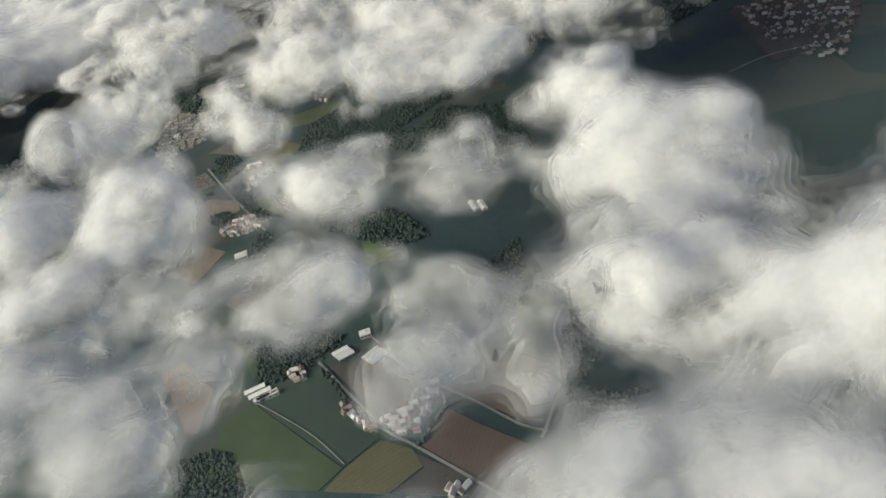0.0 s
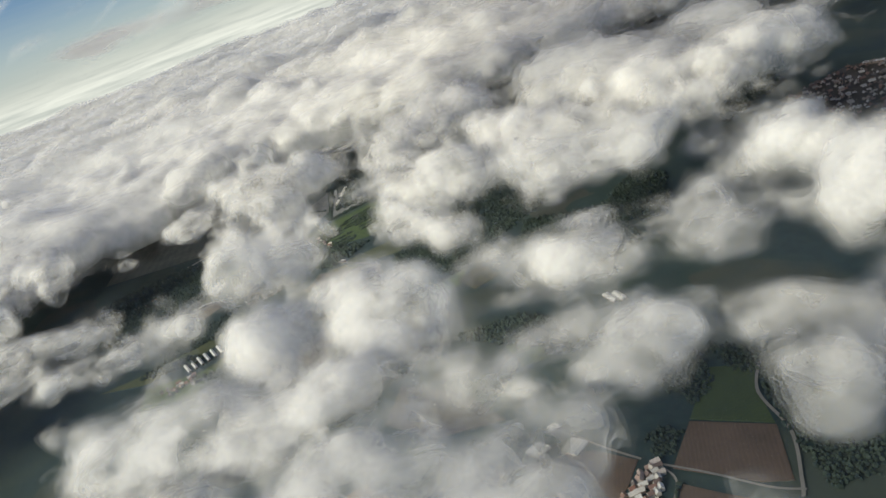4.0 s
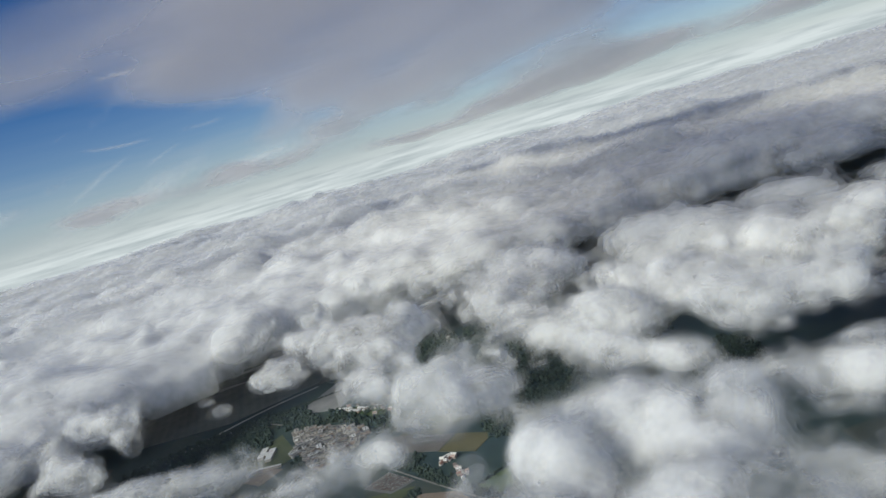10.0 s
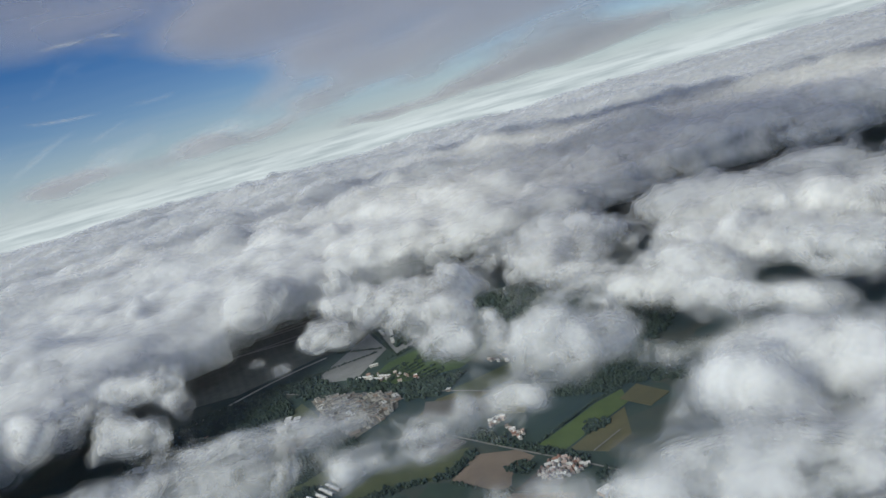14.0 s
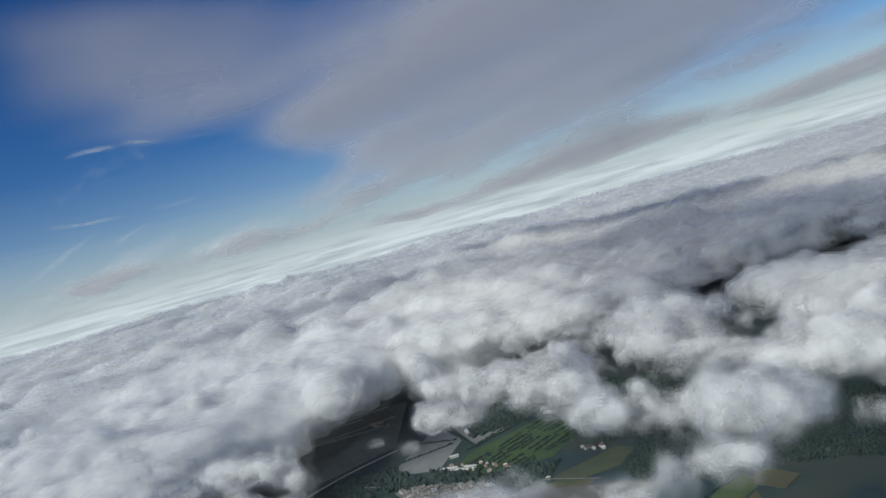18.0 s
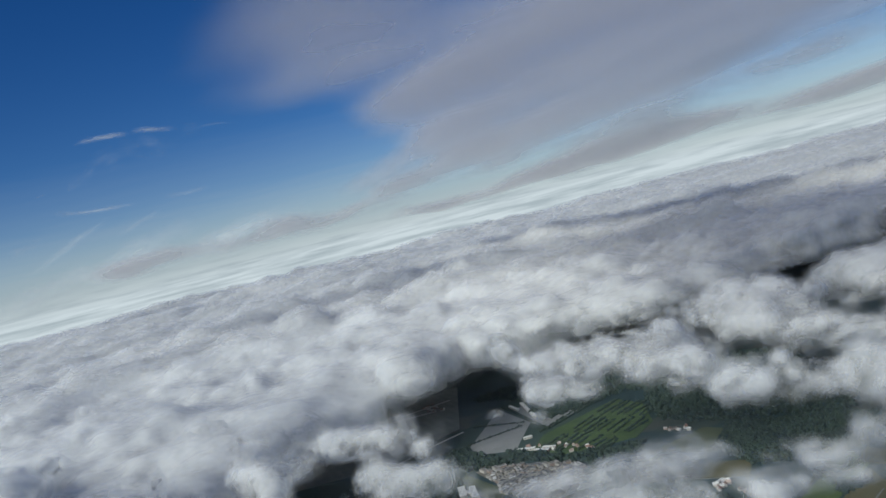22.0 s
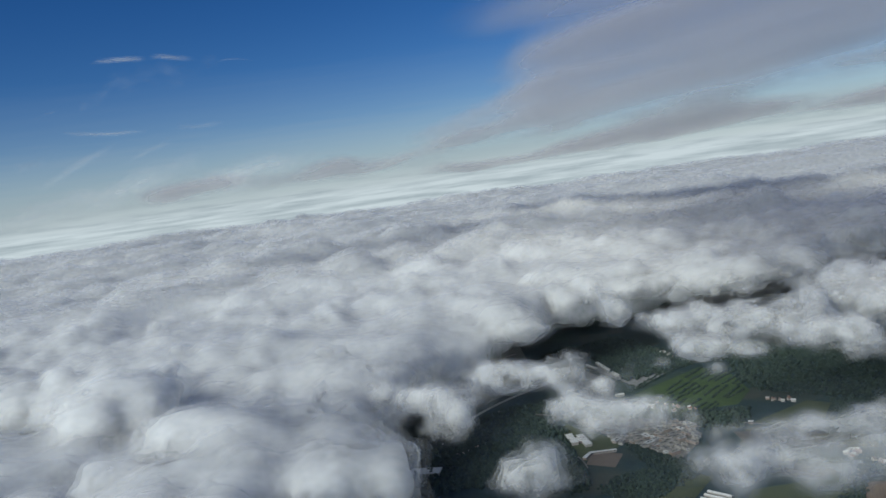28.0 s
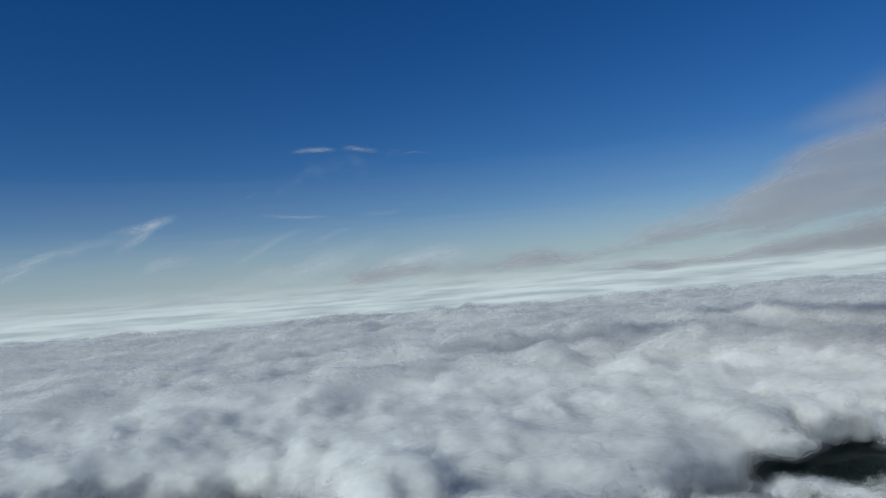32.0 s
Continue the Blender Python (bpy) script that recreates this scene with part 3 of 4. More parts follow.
cirrus(-6.22, 11.04, 3.67, 0.95, 2, 0.90)
cirrus(-2.74, 10.94, 3.24, 0.95, 2, 0.70)
cirrus(1.31, 10.34, 2.59, 0.60, 5, 0.40)
cirrus(-4.55, 9.53, 9.49, 2.59, 5, 0.25)
cirrus(-18.57, 6.10, 5.61, 1.29, 8, 0.80)
cirrus(-19.16, 5.42, 3.88, 1.73, 30, 0.60)
cirrus(-24.15, 4.25, 9.49, 1.29, 12, 0.60)
cirrus(-26.17, 3.24, 5.18, 1.12, 18, 0.60)
cirrus(-10.34, 4.01, 7.33, 0.95, 28, 0.45)
cirrus(-5.33, 4.72, 3.45, 0.78, 25, 0.45)
cirrus(-8.14, 6.30, 5.61, 0.60, -4, 0.70)
cirrus(-1.82, 6.18, 3.88, 0.69, 0, 0.40)
cirrus(-17.06, 3.23, 4.74, 1.47, 5, 0.70)
cirrus(-13.04, 4.52, 1.73, 1.12, 10, 0.50)
cirrus(-6.74, 2.49, 11.21, 2.59, 8, 0.60)
cirrus(1.31, 2.21, 10.35, 2.59, 8, 0.70)
cirrus(-11.73, 1.41, 14.23, 2.16, 5, 0.50)
cirrus(-11.71, 7.73, 2.16, 0.52, 5, 0.35)


# ---- land: fields, roads, woods, buildings ----
def soil(name, low, high, row=0.0, turn=0.0):
    """A field or a paved surface: two tones in patches, fine grain and, where row is set, tramlines that far apart."""
    m, add = material(name)
    pos = add("ShaderNodeNewGeometry").outputs["Position"]
    patch = add("ShaderNodeTexNoise", {"Vector": pos, "Scale": 0.035, "Detail": 4.0, "Roughness": 0.6})
    grain = add("ShaderNodeTexNoise", {"Vector": pos, "Scale": 0.5, "Detail": 5.0, "Roughness": 0.7})
    both = add("ShaderNodeMath", {0: patch.outputs[0], 1: 0.65}, operation="MULTIPLY")
    both = add("ShaderNodeMath", {0: grain.outputs[0], 1: 0.35, 2: both.outputs[0]}, operation="MULTIPLY_ADD")
    fac = both.outputs[0]
    if row:
        turned = add("ShaderNodeMapping", {0: pos, "Rotation": (0, 0, radians(turn))})
        lines = add("ShaderNodeTexWave", {"Vector": turned.outputs[0], "Scale": 0.31 / row, "Distortion": 1.2, "Detail": 2.0})
        fac = add("ShaderNodeMath", {0: lines.outputs["Fac"], 1: 0.09, 2: fac}, operation="MULTIPLY_ADD").outputs[0]
    col = ramp(add, fac, [(0.32, low), (0.68, high)])
    bump = add("ShaderNodeBump", {"Height": grain.outputs[0], "Strength": 0.5, "Distance": 0.3})
    bsdf = add("ShaderNodeBsdfPrincipled", {"Base Color": col, "Roughness": 0.92, "Normal": bump.outputs[0]})
    add("ShaderNodeOutputMaterial", {0: bsdf.outputs[0]})
    return m


SOILS = {
    "meadow": (soil("bright meadow", (0.050, 0.082, 0.026), (0.085, 0.125, 0.038), 2.5, 50), "bright green meadow between hedges"),
    "golf": (soil("fairway", (0.026, 0.052, 0.024), (0.060, 0.100, 0.032), 9, -35), "striped green golf course beside the airfield"),
    "dark_green": (soil("dark crop", (0.020, 0.042, 0.034), (0.034, 0.062, 0.044), 3, 20), "dark blue-green crop field"),
    "deep_green": (soil("deep green crop", (0.028, 0.050, 0.026), (0.050, 0.080, 0.034), 3, 70), "deep green crop field"),
    "olive": (soil("olive grass", (0.045, 0.062, 0.030), (0.085, 0.100, 0.048), 3, 35), "olive green grass field"),
    "olive_brown": (soil("dry grass", (0.070, 0.070, 0.036), (0.120, 0.108, 0.055), 3, 60), "dry olive and brown field"),
    "brown": (soil("ploughed soil", (0.070, 0.050, 0.040), (0.120, 0.085, 0.066), 2.5, 15), "ploughed dark brown field"),
    "dark_plot": (soil("dark soil", (0.042, 0.040, 0.036), (0.075, 0.066, 0.056), 2.5, 75), "dark grey-brown bare field"),
    "fallow": (soil("fallow soil", (0.150, 0.118, 0.092), (0.230, 0.180, 0.140), 3, 40), "pale pinkish brown fallow field"),
    "fallow_grey": (soil("grey soil", (0.085, 0.080, 0.076), (0.140, 0.130, 0.120), 3, 30), "grey-brown fallow field"),
    "orange": (soil("orange soil", (0.170, 0.110, 0.070), (0.250, 0.160, 0.100), 3, 55), "orange-brown bare field"),
    "grey_grass": (soil("airfield grass", (0.085, 0.098, 0.098), (0.18, 0.182, 0.17), 14, -8), "grey-brown mown grass of the airfield"),
    "apron": (soil("apron", (0.17, 0.175, 0.18), (0.25, 0.255, 0.26)), "wide grey concrete apron of the airfield"),
    "tarmac": (soil("car park", (0.110, 0.112, 0.116), (0.180, 0.182, 0.184)), "grey car park full of rows of cars"),
    "town_ground": (soil("trodden ground", (0.110, 0.105, 0.095), (0.260, 0.240, 0.205)), "pale paved ground between works buildings"),
}
ROAD_MATS = {"road": soil("worn road", (0.15, 0.15, 0.14), (0.26, 0.25, 0.235)), "runway": soil("runway", (0.34, 0.34, 0.33), (0.50, 0.49, 0.47))}


def slab(name, pts, z, mat, parent=None):
    """A flat piece of land with a low edge all round."""
    n = len(pts)
    area = sum(pts[i][0] * pts[(i + 1) % n][1] - pts[(i + 1) % n][0] * pts[i][1] for i in range(n))
    pts = pts if area > 0 else pts[::-1]
    verts = [(x, y, z) for x, y in pts] + [(x, y, -0.2) for x, y in pts]
    faces = [tuple(range(n))] + [(i, n + i, n + (i + 1) % n, (i + 1) % n) for i in range(n)]
    return mesh_object(name, verts, faces, mat, parent, smooth=False)


level = 0.1


def field(kind, *pts):
    global level
    level += 0.015
    mat, label = SOILS[kind]
    name = {"tarmac": "car_park", "apron": "apron", "town_ground": "yard", "golf": "golf_course"}.get(kind, "field")
    tagged(slab(name, list(pts), level, mat), label, name.replace("_", " "), kind="structure")


def road(kind, width, *pts):
    """A road or a runway along a bent line."""
    global level
    level += 0.012
    line = [Vector(p) for p in pts]
    fine = []
    for i in range(len(line) - 1):
        a, b = line[max(i - 1, 0)], line[i]
        c, d = line[i + 1], line[min(i + 2, len(line) - 1)]
        for k in range(8):
            s = k / 8
            fine.append(0.5 * (2 * b + (c - a) * s + (2 * a - 5 * b + 4 * c - d) * s * s + (3 * b - a - 3 * c + d) * s ** 3))
    fine.append(line[-1])
    left, right = [], []
    for i, p in enumerate(fine):
        way = (fine[min(i + 1, len(fine) - 1)] - fine[max(i - 1, 0)]).normalized() * width * (0.32 if kind == "road" else 0.6)
        left.append((p.x - way.y, p.y + way.x))
        right.append((p.x + way.y, p.y - way.x))
    n = len(fine)
    z = 0.5 + level
    verts = [(x, y, z) for x, y in left] + [(x, y, z) for x, y in right]
    faces = [(i, n + i, n + i + 1, i + 1) for i in range(n - 1)]
    ob = mesh_object(kind, verts, faces, ROAD_MATS[kind], smooth=False)
    tagged(ob, "pale worn country road" if kind == "road" else "long pale concrete runway", kind, kind="structure")


def inside(pts, x, y):
    hit = np.zeros(len(x), bool)
    for (x0, y0), (x1, y1) in zip(pts, pts[1:] + pts[:1]):
        if y0 != y1:
            hit ^= ((y0 > y) != (y1 > y)) & (x < (x1 - x0) * (y - y0) / (y1 - y0) + x0)
    return hit


def scatter(pts, gap):
    """Jittered places, about gap apart, inside an outline."""
    px, py = [p[0] for p in pts], [p[1] for p in pts]
    X, Y = np.meshgrid(np.arange(min(px), max(px), gap), np.arange(min(py), max(py), gap))
    x, y = X.ravel() + rng.normal(0, gap * 0.3, X.size), Y.ravel() + rng.normal(0, gap * 0.3, X.size)
    keep = inside(list(pts), x + rng.normal(0, gap * 0.7, X.size), y + rng.normal(0, gap * 0.7, X.size))
    return x[keep], y[keep]


def leaf_material():
    m, add = material("tree crowns")
    own = add("ShaderNodeNewGeometry").outputs["Random Per Island"]
    pos = add("ShaderNodeNewGeometry").outputs["Position"]
    grain = add("ShaderNodeTexNoise", {"Vector": pos, "Scale": 1.3, "Detail": 4.0, "Roughness": 0.7})
    patch = add("ShaderNodeTexNoise", {"Vector": pos, "Scale": 0.02, "Detail": 2.0})
    f = add("ShaderNodeMath", {0: own, 1: 0.4, 2: grain.outputs[0]}, operation="MULTIPLY_ADD")
    f = add("ShaderNodeMath", {0: patch.outputs[0], 1: 0.5, 2: f.outputs[0]}, operation="MULTIPLY_ADD")
    # dark greens pulled towards blue: haze over the woods put into the colour
    col = ramp(add, f.outputs[0], [(0.5, (0.009, 0.021, 0.026)), (0.8, (0.017, 0.034, 0.034)), (1.1 / 1.2, (0.030, 0.050, 0.038))])
    bsdf = add("ShaderNodeBsdfPrincipled", {"Base Color": col, "Roughness": 0.9})
    add("ShaderNodeOutputMaterial", {0: bsdf.outputs[0]})
    return m


LEAF_MAT = leaf_material()
ball = bmesh.new()
bmesh.ops.create_icosphere(ball, subdivisions=1, radius=1)
ICO_V = np.array([v.co[:] for v in ball.verts])
ICO_F = np.array([[v.index for v in f.verts] for f in ball.faces])
ball.free()


def crowns(name, x, y, size, label):
    """Many uneven tree crowns in one mesh, standing on the land."""
    n = len(x)
    if not n:
        return
    r = size * rng.uniform(0.6, 1.25, n)
    V = ICO_V[None] * (1 + rng.normal(0, 0.20, (n, len(ICO_V), 1)))
    V = V * np.stack([r, r, r * rng.uniform(0.8, 1.3, n)], 1)[:, None, :]
    V = V + np.stack([x, y, r * 0.75], 1)[:, None, :]
    F = ICO_F[None] + (np.arange(n) * len(ICO_V))[:, None, None]
    ob = mesh_object(name, V.reshape(-1, 3).tolist(), F.reshape(-1, 3).tolist(), LEAF_MAT, smooth=False)
    tagged(ob, label, "trees", kind="stuff")


def wood(share, *pts):
    near = min(p[1] for p in pts)
    gap, size = (2.3, 1.4) if near < 450 else (2.9, 1.8) if near < 800 else (4.2, 2.7)
    x, y = scatter(pts, gap / share)
    crowns("woodland", x, y, size, "dense dark green woodland")


def hedge(*pts):
    x, y = [], []
    for (x0, y0), (x1, y1) in zip(pts, pts[1:]):
        n = int(math.hypot(x1 - x0, y1 - y0) / 1.6)
        s = (np.arange(n) + 0.5) / n
        x.append(x0 + (x1 - x0) * s)
        y.append(y0 + (y1 - y0) * s)
    x, y = np.concatenate(x), np.concatenate(y)
    crowns("hedge", x + rng.normal(0, 0.8, len(x)), y + rng.normal(0, 0.8, len(x)), 1.5, "dark green hedge of trees")


def golf_trees():
    """Rows of trees between the fairways."""
    a, b = Vector((-392, 1004)), Vector((-224, 1099))
    across = Vector((b.y - a.y, a.x - b.x)).normalized()
    for k in range(9):
        for s0, s1 in ((0.04, 0.30), (0.36, 0.62), (0.68, 0.97)):
            s0, s1 = s0 + random.uniform(-0.04, 0.04), s1 + random.uniform(-0.04, 0.04)
            p, q = a.lerp(b, s0) + across * (9 + k * 11.5 + random.uniform(-4, 4)), a.lerp(b, s1) + across * (9 + k * 11.5 + random.uniform(-4, 4))
            hedge((p.x, p.y), (q.x, q.y))


def wall_material():
    m, add = material("house walls")
    own = add("ShaderNodeObjectInfo").outputs["Random"]
    pos = add("ShaderNodeNewGeometry").outputs["Position"]
    grime = add("ShaderNodeTexNoise", {"Vector": pos, "Scale": 0.9, "Detail": 4.0})
    base = ramp(add, own, [(0.0, (0.55, 0.52, 0.47)), (0.45, (0.62, 0.61, 0.58)), (0.8, (0.35, 0.22, 0.17))])
    col = add("ShaderNodeMixRGB", {0: grime.outputs[0], 1: base, 2: (0.30, 0.28, 0.25, 1)})
    bsdf = add("ShaderNodeBsdfPrincipled", {"Base Color": col.outputs[0], "Roughness": 0.85})
    add("ShaderNodeOutputMaterial", {0: bsdf.outputs[0]})
    return m


def roof_material(name, stops, island=False):
    m, add = material(name)
    own = add("ShaderNodeNewGeometry").outputs["Random Per Island"] if island else add("ShaderNodeObjectInfo").outputs["Random"]
    pos = add("ShaderNodeNewGeometry").outputs["Position"]
    stain = add("ShaderNodeTexNoise", {"Vector": pos, "Scale": 0.6, "Detail": 5.0, "Roughness": 0.7})
    base = ramp(add, own, stops)
    dull = add("ShaderNodeMapRange", {0: stain.outputs[0], 1: 0.3, 2: 0.8, 3: 0.0, 4: 0.35})
    col = add("ShaderNodeMixRGB", {0: dull.outputs[0], 1: base, 2: (0.16, 0.15, 0.14, 1)})
    bsdf = add("ShaderNodeBsdfPrincipled", {"Base Color": col.outputs[0], "Roughness": 0.75})
    add("ShaderNodeOutputMaterial", {0: bsdf.outputs[0]})
    return m


WALL_MAT = wall_material()
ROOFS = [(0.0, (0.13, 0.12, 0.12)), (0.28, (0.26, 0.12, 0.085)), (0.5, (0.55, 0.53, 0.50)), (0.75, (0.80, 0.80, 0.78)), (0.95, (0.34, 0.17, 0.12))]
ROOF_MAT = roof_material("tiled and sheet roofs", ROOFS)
# the same roof colours at half strength, raised by 0.02
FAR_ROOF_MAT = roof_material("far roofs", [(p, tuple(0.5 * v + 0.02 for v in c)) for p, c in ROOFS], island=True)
SHED_MAT = roof_material("white sheet roofs", [(0.0, (0.72, 0.72, 0.70)), (0.6, (0.82, 0.82, 0.80)), (1.0, (0.62, 0.63, 0.64))])
WORKS_MAT = roof_material("works roofs", [(0.0, (0.20, 0.20, 0.20)), (0.35, (0.34, 0.32, 0.29)), (0.6, (0.46, 0.43, 0.38)), (0.85, (0.24, 0.23, 0.22)), (1.0, (0.78, 0.78, 0.76))])
WINDOW_MAT = soil("dark panes", (0.02, 0.025, 0.03), (0.05, 0.055, 0.06))


def box_mesh(name, l, w, z0, z1, mat):
    v = [(sx * l / 2, sy * w / 2, z) for z in (z0, z1) for sx, sy in ((-1, -1), (1, -1), (1, 1), (-1, 1))]
    f = [(3, 2, 1, 0), (4, 5, 6, 7)] + [(i, (i + 1) % 4, 4 + (i + 1) % 4, 4 + i) for i in range(4)]
    me = bpy.data.meshes.new(name)
    me.from_pydata(v, [], f)
    me.materials.append(mat)
    return me


def gable_mesh(name, l, w, z0, rise, over, mat):
    """A saddle roof with eaves, a hand thick."""
    L, W = l / 2 + over, w / 2 + over
    lo = z0 - over * rise / (w / 2)
    ring = [(-W, lo), (0, z0 + rise), (W, lo), (W, lo + 0.22), (0, z0 + rise + 0.25), (-W, lo + 0.22)]
    v = [(sx * L, y, z) for sx in (-1, 1) for y, z in ring]
    f = [(i, 6 + i, 6 + (i + 1) % 6, (i + 1) % 6) for i in range(6)] + [(0, 1, 4, 5), (1, 2, 3, 4), (11, 10, 7, 6), (10, 9, 8, 7)]
    me = bpy.data.meshes.new(name)
    me.from_pydata(v, [], f)
    me.materials.append(mat)
    return me


def gable_wall_mesh(name, l, w, h, rise, mat):
    ring = [(-w / 2, -0.2), (w / 2, -0.2), (w / 2, h), (0, h + rise - 0.05), (-w / 2, h)]
    v = [(sx * l / 2, y, z) for sx in (-1, 1) for y, z in ring]
    f = [(i, (i + 1) % 5, 5 + (i + 1) % 5, 5 + i) for i in range(5)] + [(4, 3, 2, 1, 0), (5, 6, 7, 8, 9)]
    me = bpy.data.meshes.new(name)
    me.from_pydata(v, [], f)
    me.materials.append(mat)
    return me


def part_of(thing, name, me, x=0, y=0, z=0):
    ob = new(name, me)
    ob.parent = thing
    ob.location = (x, y, z)
    return ob


def house_kind(l, w, h, rise, label):
    thing = new("house")
    tagged(thing, label, "house", group="houses of the villages")
    part_of(thing, "wall", gable_wall_mesh("wall", l, w, h, rise, WALL_MAT))
    part_of(thing, "roof", gable_mesh("roof", l, w, h, rise, 0.25, ROOF_MAT))
    part_of(thing, "chimney", box_mesh("chimney", 0.5, 0.5, h, h + rise + 0.5, WALL_MAT), l * 0.2, w * 0.12)
    return thing


HOUSES = [house_kind(4.2, 3.0, 2.0, 1.3, "small village house with a saddle roof"),
          house_kind(5.4, 3.2, 2.4, 1.5, "longer village house with a saddle roof"),
          house_kind(3.4, 3.2, 2.2, 1.4, "square village house with a steep roof")]
for k, (ob, x, y) in enumerate(zip(HOUSES, (-96.0, -92.5, -84.0), (322.0, 330.0, 336.0))):
    ob.matrix_basis = pose(x, y, 0.2, 0, 0, 30 + 40 * k)


def works_kind(l, w, h):
    thing = new("works_building")
    tagged(thing, "flat-roofed pale works building in the yard", "building", group="works buildings")
    part_of(thing, "wall", box_mesh("wall", l, w, -0.2, h, WALL_MAT))
    part_of(thing, "roof", box_mesh("roof", l + 0.4, w + 0.4, h, h + 0.3, WORKS_MAT))
    part_of(thing, "skylight", box_mesh("skylight", l * 0.6, w * 0.14, h + 0.3, h + 0.7, WINDOW_MAT))
    return thing


WORKS = [works_kind(9, 5, 3.0), works_kind(6, 5, 2.6), works_kind(12, 6, 3.4)]
for k, (ob, x, y) in enumerate(zip(WORKS, (-400.0, -420.0, -440.0), (880.0, 930.0, 900.0))):
    ob.matrix_basis = pose(x, y, 0.3, 0, 0, -35 + 90 * (k == 1))


def houses(count, *pts, far=False, works=False):
    px, py = [p[0] for p in pts], [p[1] for p in pts]
    turn = random.uniform(0, 90)
    places = []
    tries = 0
    gap = (7.5 if works else 3.9) ** 2
    while len(places) < count and tries < count * 60:
        tries += 1
        x, y = random.uniform(min(px), max(px)), random.uniform(min(py), max(py))
        if inside(list(pts), np.array([x]), np.array([y]))[0] and all((x - a) ** 2 + (y - b) ** 2 > gap for a, b, _ in places):
            places.append((x, y, turn + random.choice((0, 90)) + random.uniform(-12, 12)))
    if far:
        V, F = [], []
        for x, y, r in places:
            k = random.choice(HOUSES)
            for o in k.children[:2]:
                m = pose(x, y, 0.2, 0, 0, r) @ Matrix.Scale(random.uniform(0.8, 1.5), 4)
                base = len(V)
                V += [tuple(m @ v.co) for v in o.data.vertices]
                F += [tuple(base + i for i in p.vertices) for p in o.data.polygons]
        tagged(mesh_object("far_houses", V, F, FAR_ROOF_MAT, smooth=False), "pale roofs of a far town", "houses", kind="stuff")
        return
    for x, y, r in places:
        copy_thing(random.choice(WORKS if works else HOUSES), pose(x, y, 0.25, 0, 0, r))


def block(x, y, length, width, turn):
    """A flat-roofed hall with a parapet, a row of dark windows and a door."""
    h = min(4.5, 2.2 + width * 0.12)
    thing = new("hall")
    tagged(thing, "long white flat-roofed hall", "building", group="white halls")
    part_of(thing, "wall", box_mesh("wall", length, width, -0.2, h, WALL_MAT))
    part_of(thing, "roof", box_mesh("roof", length + 0.5, width + 0.5, h, h + 0.35, SHED_MAT))
    n = max(3, int(length / 4))
    pane = box_mesh("window", 1.4, 0.12, 0, 0.9, WINDOW_MAT)
    for i in range(n):
        part_of(thing, "window", pane, (i + 0.5) / n * length - length / 2, -width / 2 - 0.03, h * 0.45)
    part_of(thing, "roof_vent", box_mesh("roof_vent", 1.4, 1.0, h + 0.35, h + 1.1, WALL_MAT), length * 0.2, 0)
    thing.matrix_basis = pose(x, y, 0.25, 0, 0, turn)


def hall(x, y, length, width, turn):
    """A long low farm hall with a saddle roof."""
    thing = new("farm_hall")
    tagged(thing, "long low farm hall with a pale sheet roof", "barn", group="farm halls")
    part_of(thing, "wall", gable_wall_mesh("wall", length, width, 1.6, 0.9, WALL_MAT))
    part_of(thing, "roof", gable_mesh("roof", length, width, 1.6, 0.9, 0.3, SHED_MAT))
    part_of(thing, "door", box_mesh("door", 0.12, 1.4, 0, 1.5, WINDOW_MAT), length / 2 + 0.03, 0)
    thing.matrix_basis = pose(x, y, 0.25, 0, 0, turn)


def cars(count, *pts):
    """Rows of parked cars, too small to pick apart."""
    a, b, c, d = (Vector(p) for p in pts)
    V, F = [], []
    rows = 10
    turn = math.degrees(math.atan2(b.y - a.y, b.x - a.x))
    for i in range(rows):
        for k in range(count // rows):
            if random.random() < 0.15:
                continue
            s, t = (i + 0.5) / rows, (k + 0.5) / (count // rows)
            p = a.lerp(b, s).lerp(d.lerp(c, s), t)
            m = pose(p.x, p.y, level + 0.05, 0, 0, turn + random.uniform(-4, 4))
            for l, w, z0, z1 in ((1.9, 0.85, 0.1, 0.5), (1.0, 0.75, 0.5, 0.8)):
                base = len(V)
                V += [tuple(m @ Vector((sx * l / 2, sy * w / 2, z))) for z in (z0, z1) for sx, sy in ((-1, -1), (1, -1), (1, 1), (-1, 1))]
                F += [tuple(base + j for j in q) for q in ((4, 5, 6, 7), (0, 1, 5, 4), (1, 2, 6, 5), (2, 3, 7, 6), (3, 0, 4, 7))]
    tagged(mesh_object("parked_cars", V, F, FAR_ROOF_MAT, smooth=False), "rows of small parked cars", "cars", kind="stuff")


field("meadow", (-271, 661), (-241, 676), (-195, 702), (-161, 712), (-168, 681), (-221, 653), (-254, 635))
field("olive_brown", (-253, 632), (-221, 650), (-177, 673), (-196, 620), (-226, 605))
field("fallow", (-358, 654), (-325, 686), (-290, 666), (-281, 643), (-309, 625), (-319, 597), (-334, 619))
field("dark_plot", (-316, 599), (-289, 615), (-272, 585), (-295, 579))
field("dark_green", (-378, 663), (-359, 651), (-332, 608), (-355, 592), (-373, 576), (-416, 624), (-395, 642))
field("olive", (-464, 692), (-416, 726), (-354, 712), (-327, 706), (-362, 662), (-415, 678), (-454, 670))
field("tarmac", (-379, 740), (-351, 760), (-326, 719), (-352, 707))
field("fallow", (-353, 575), (-319, 597), (-275, 564), (-291, 520), (-352, 562))
field("olive_brown", (-365, 817), (-328, 855), (-286, 855), (-273, 821), (-331, 800))
field("town_ground", (-473, 997), (-423, 978), (-367, 917), (-373, 872), (-398, 847), (-433, 822), (-457, 901))
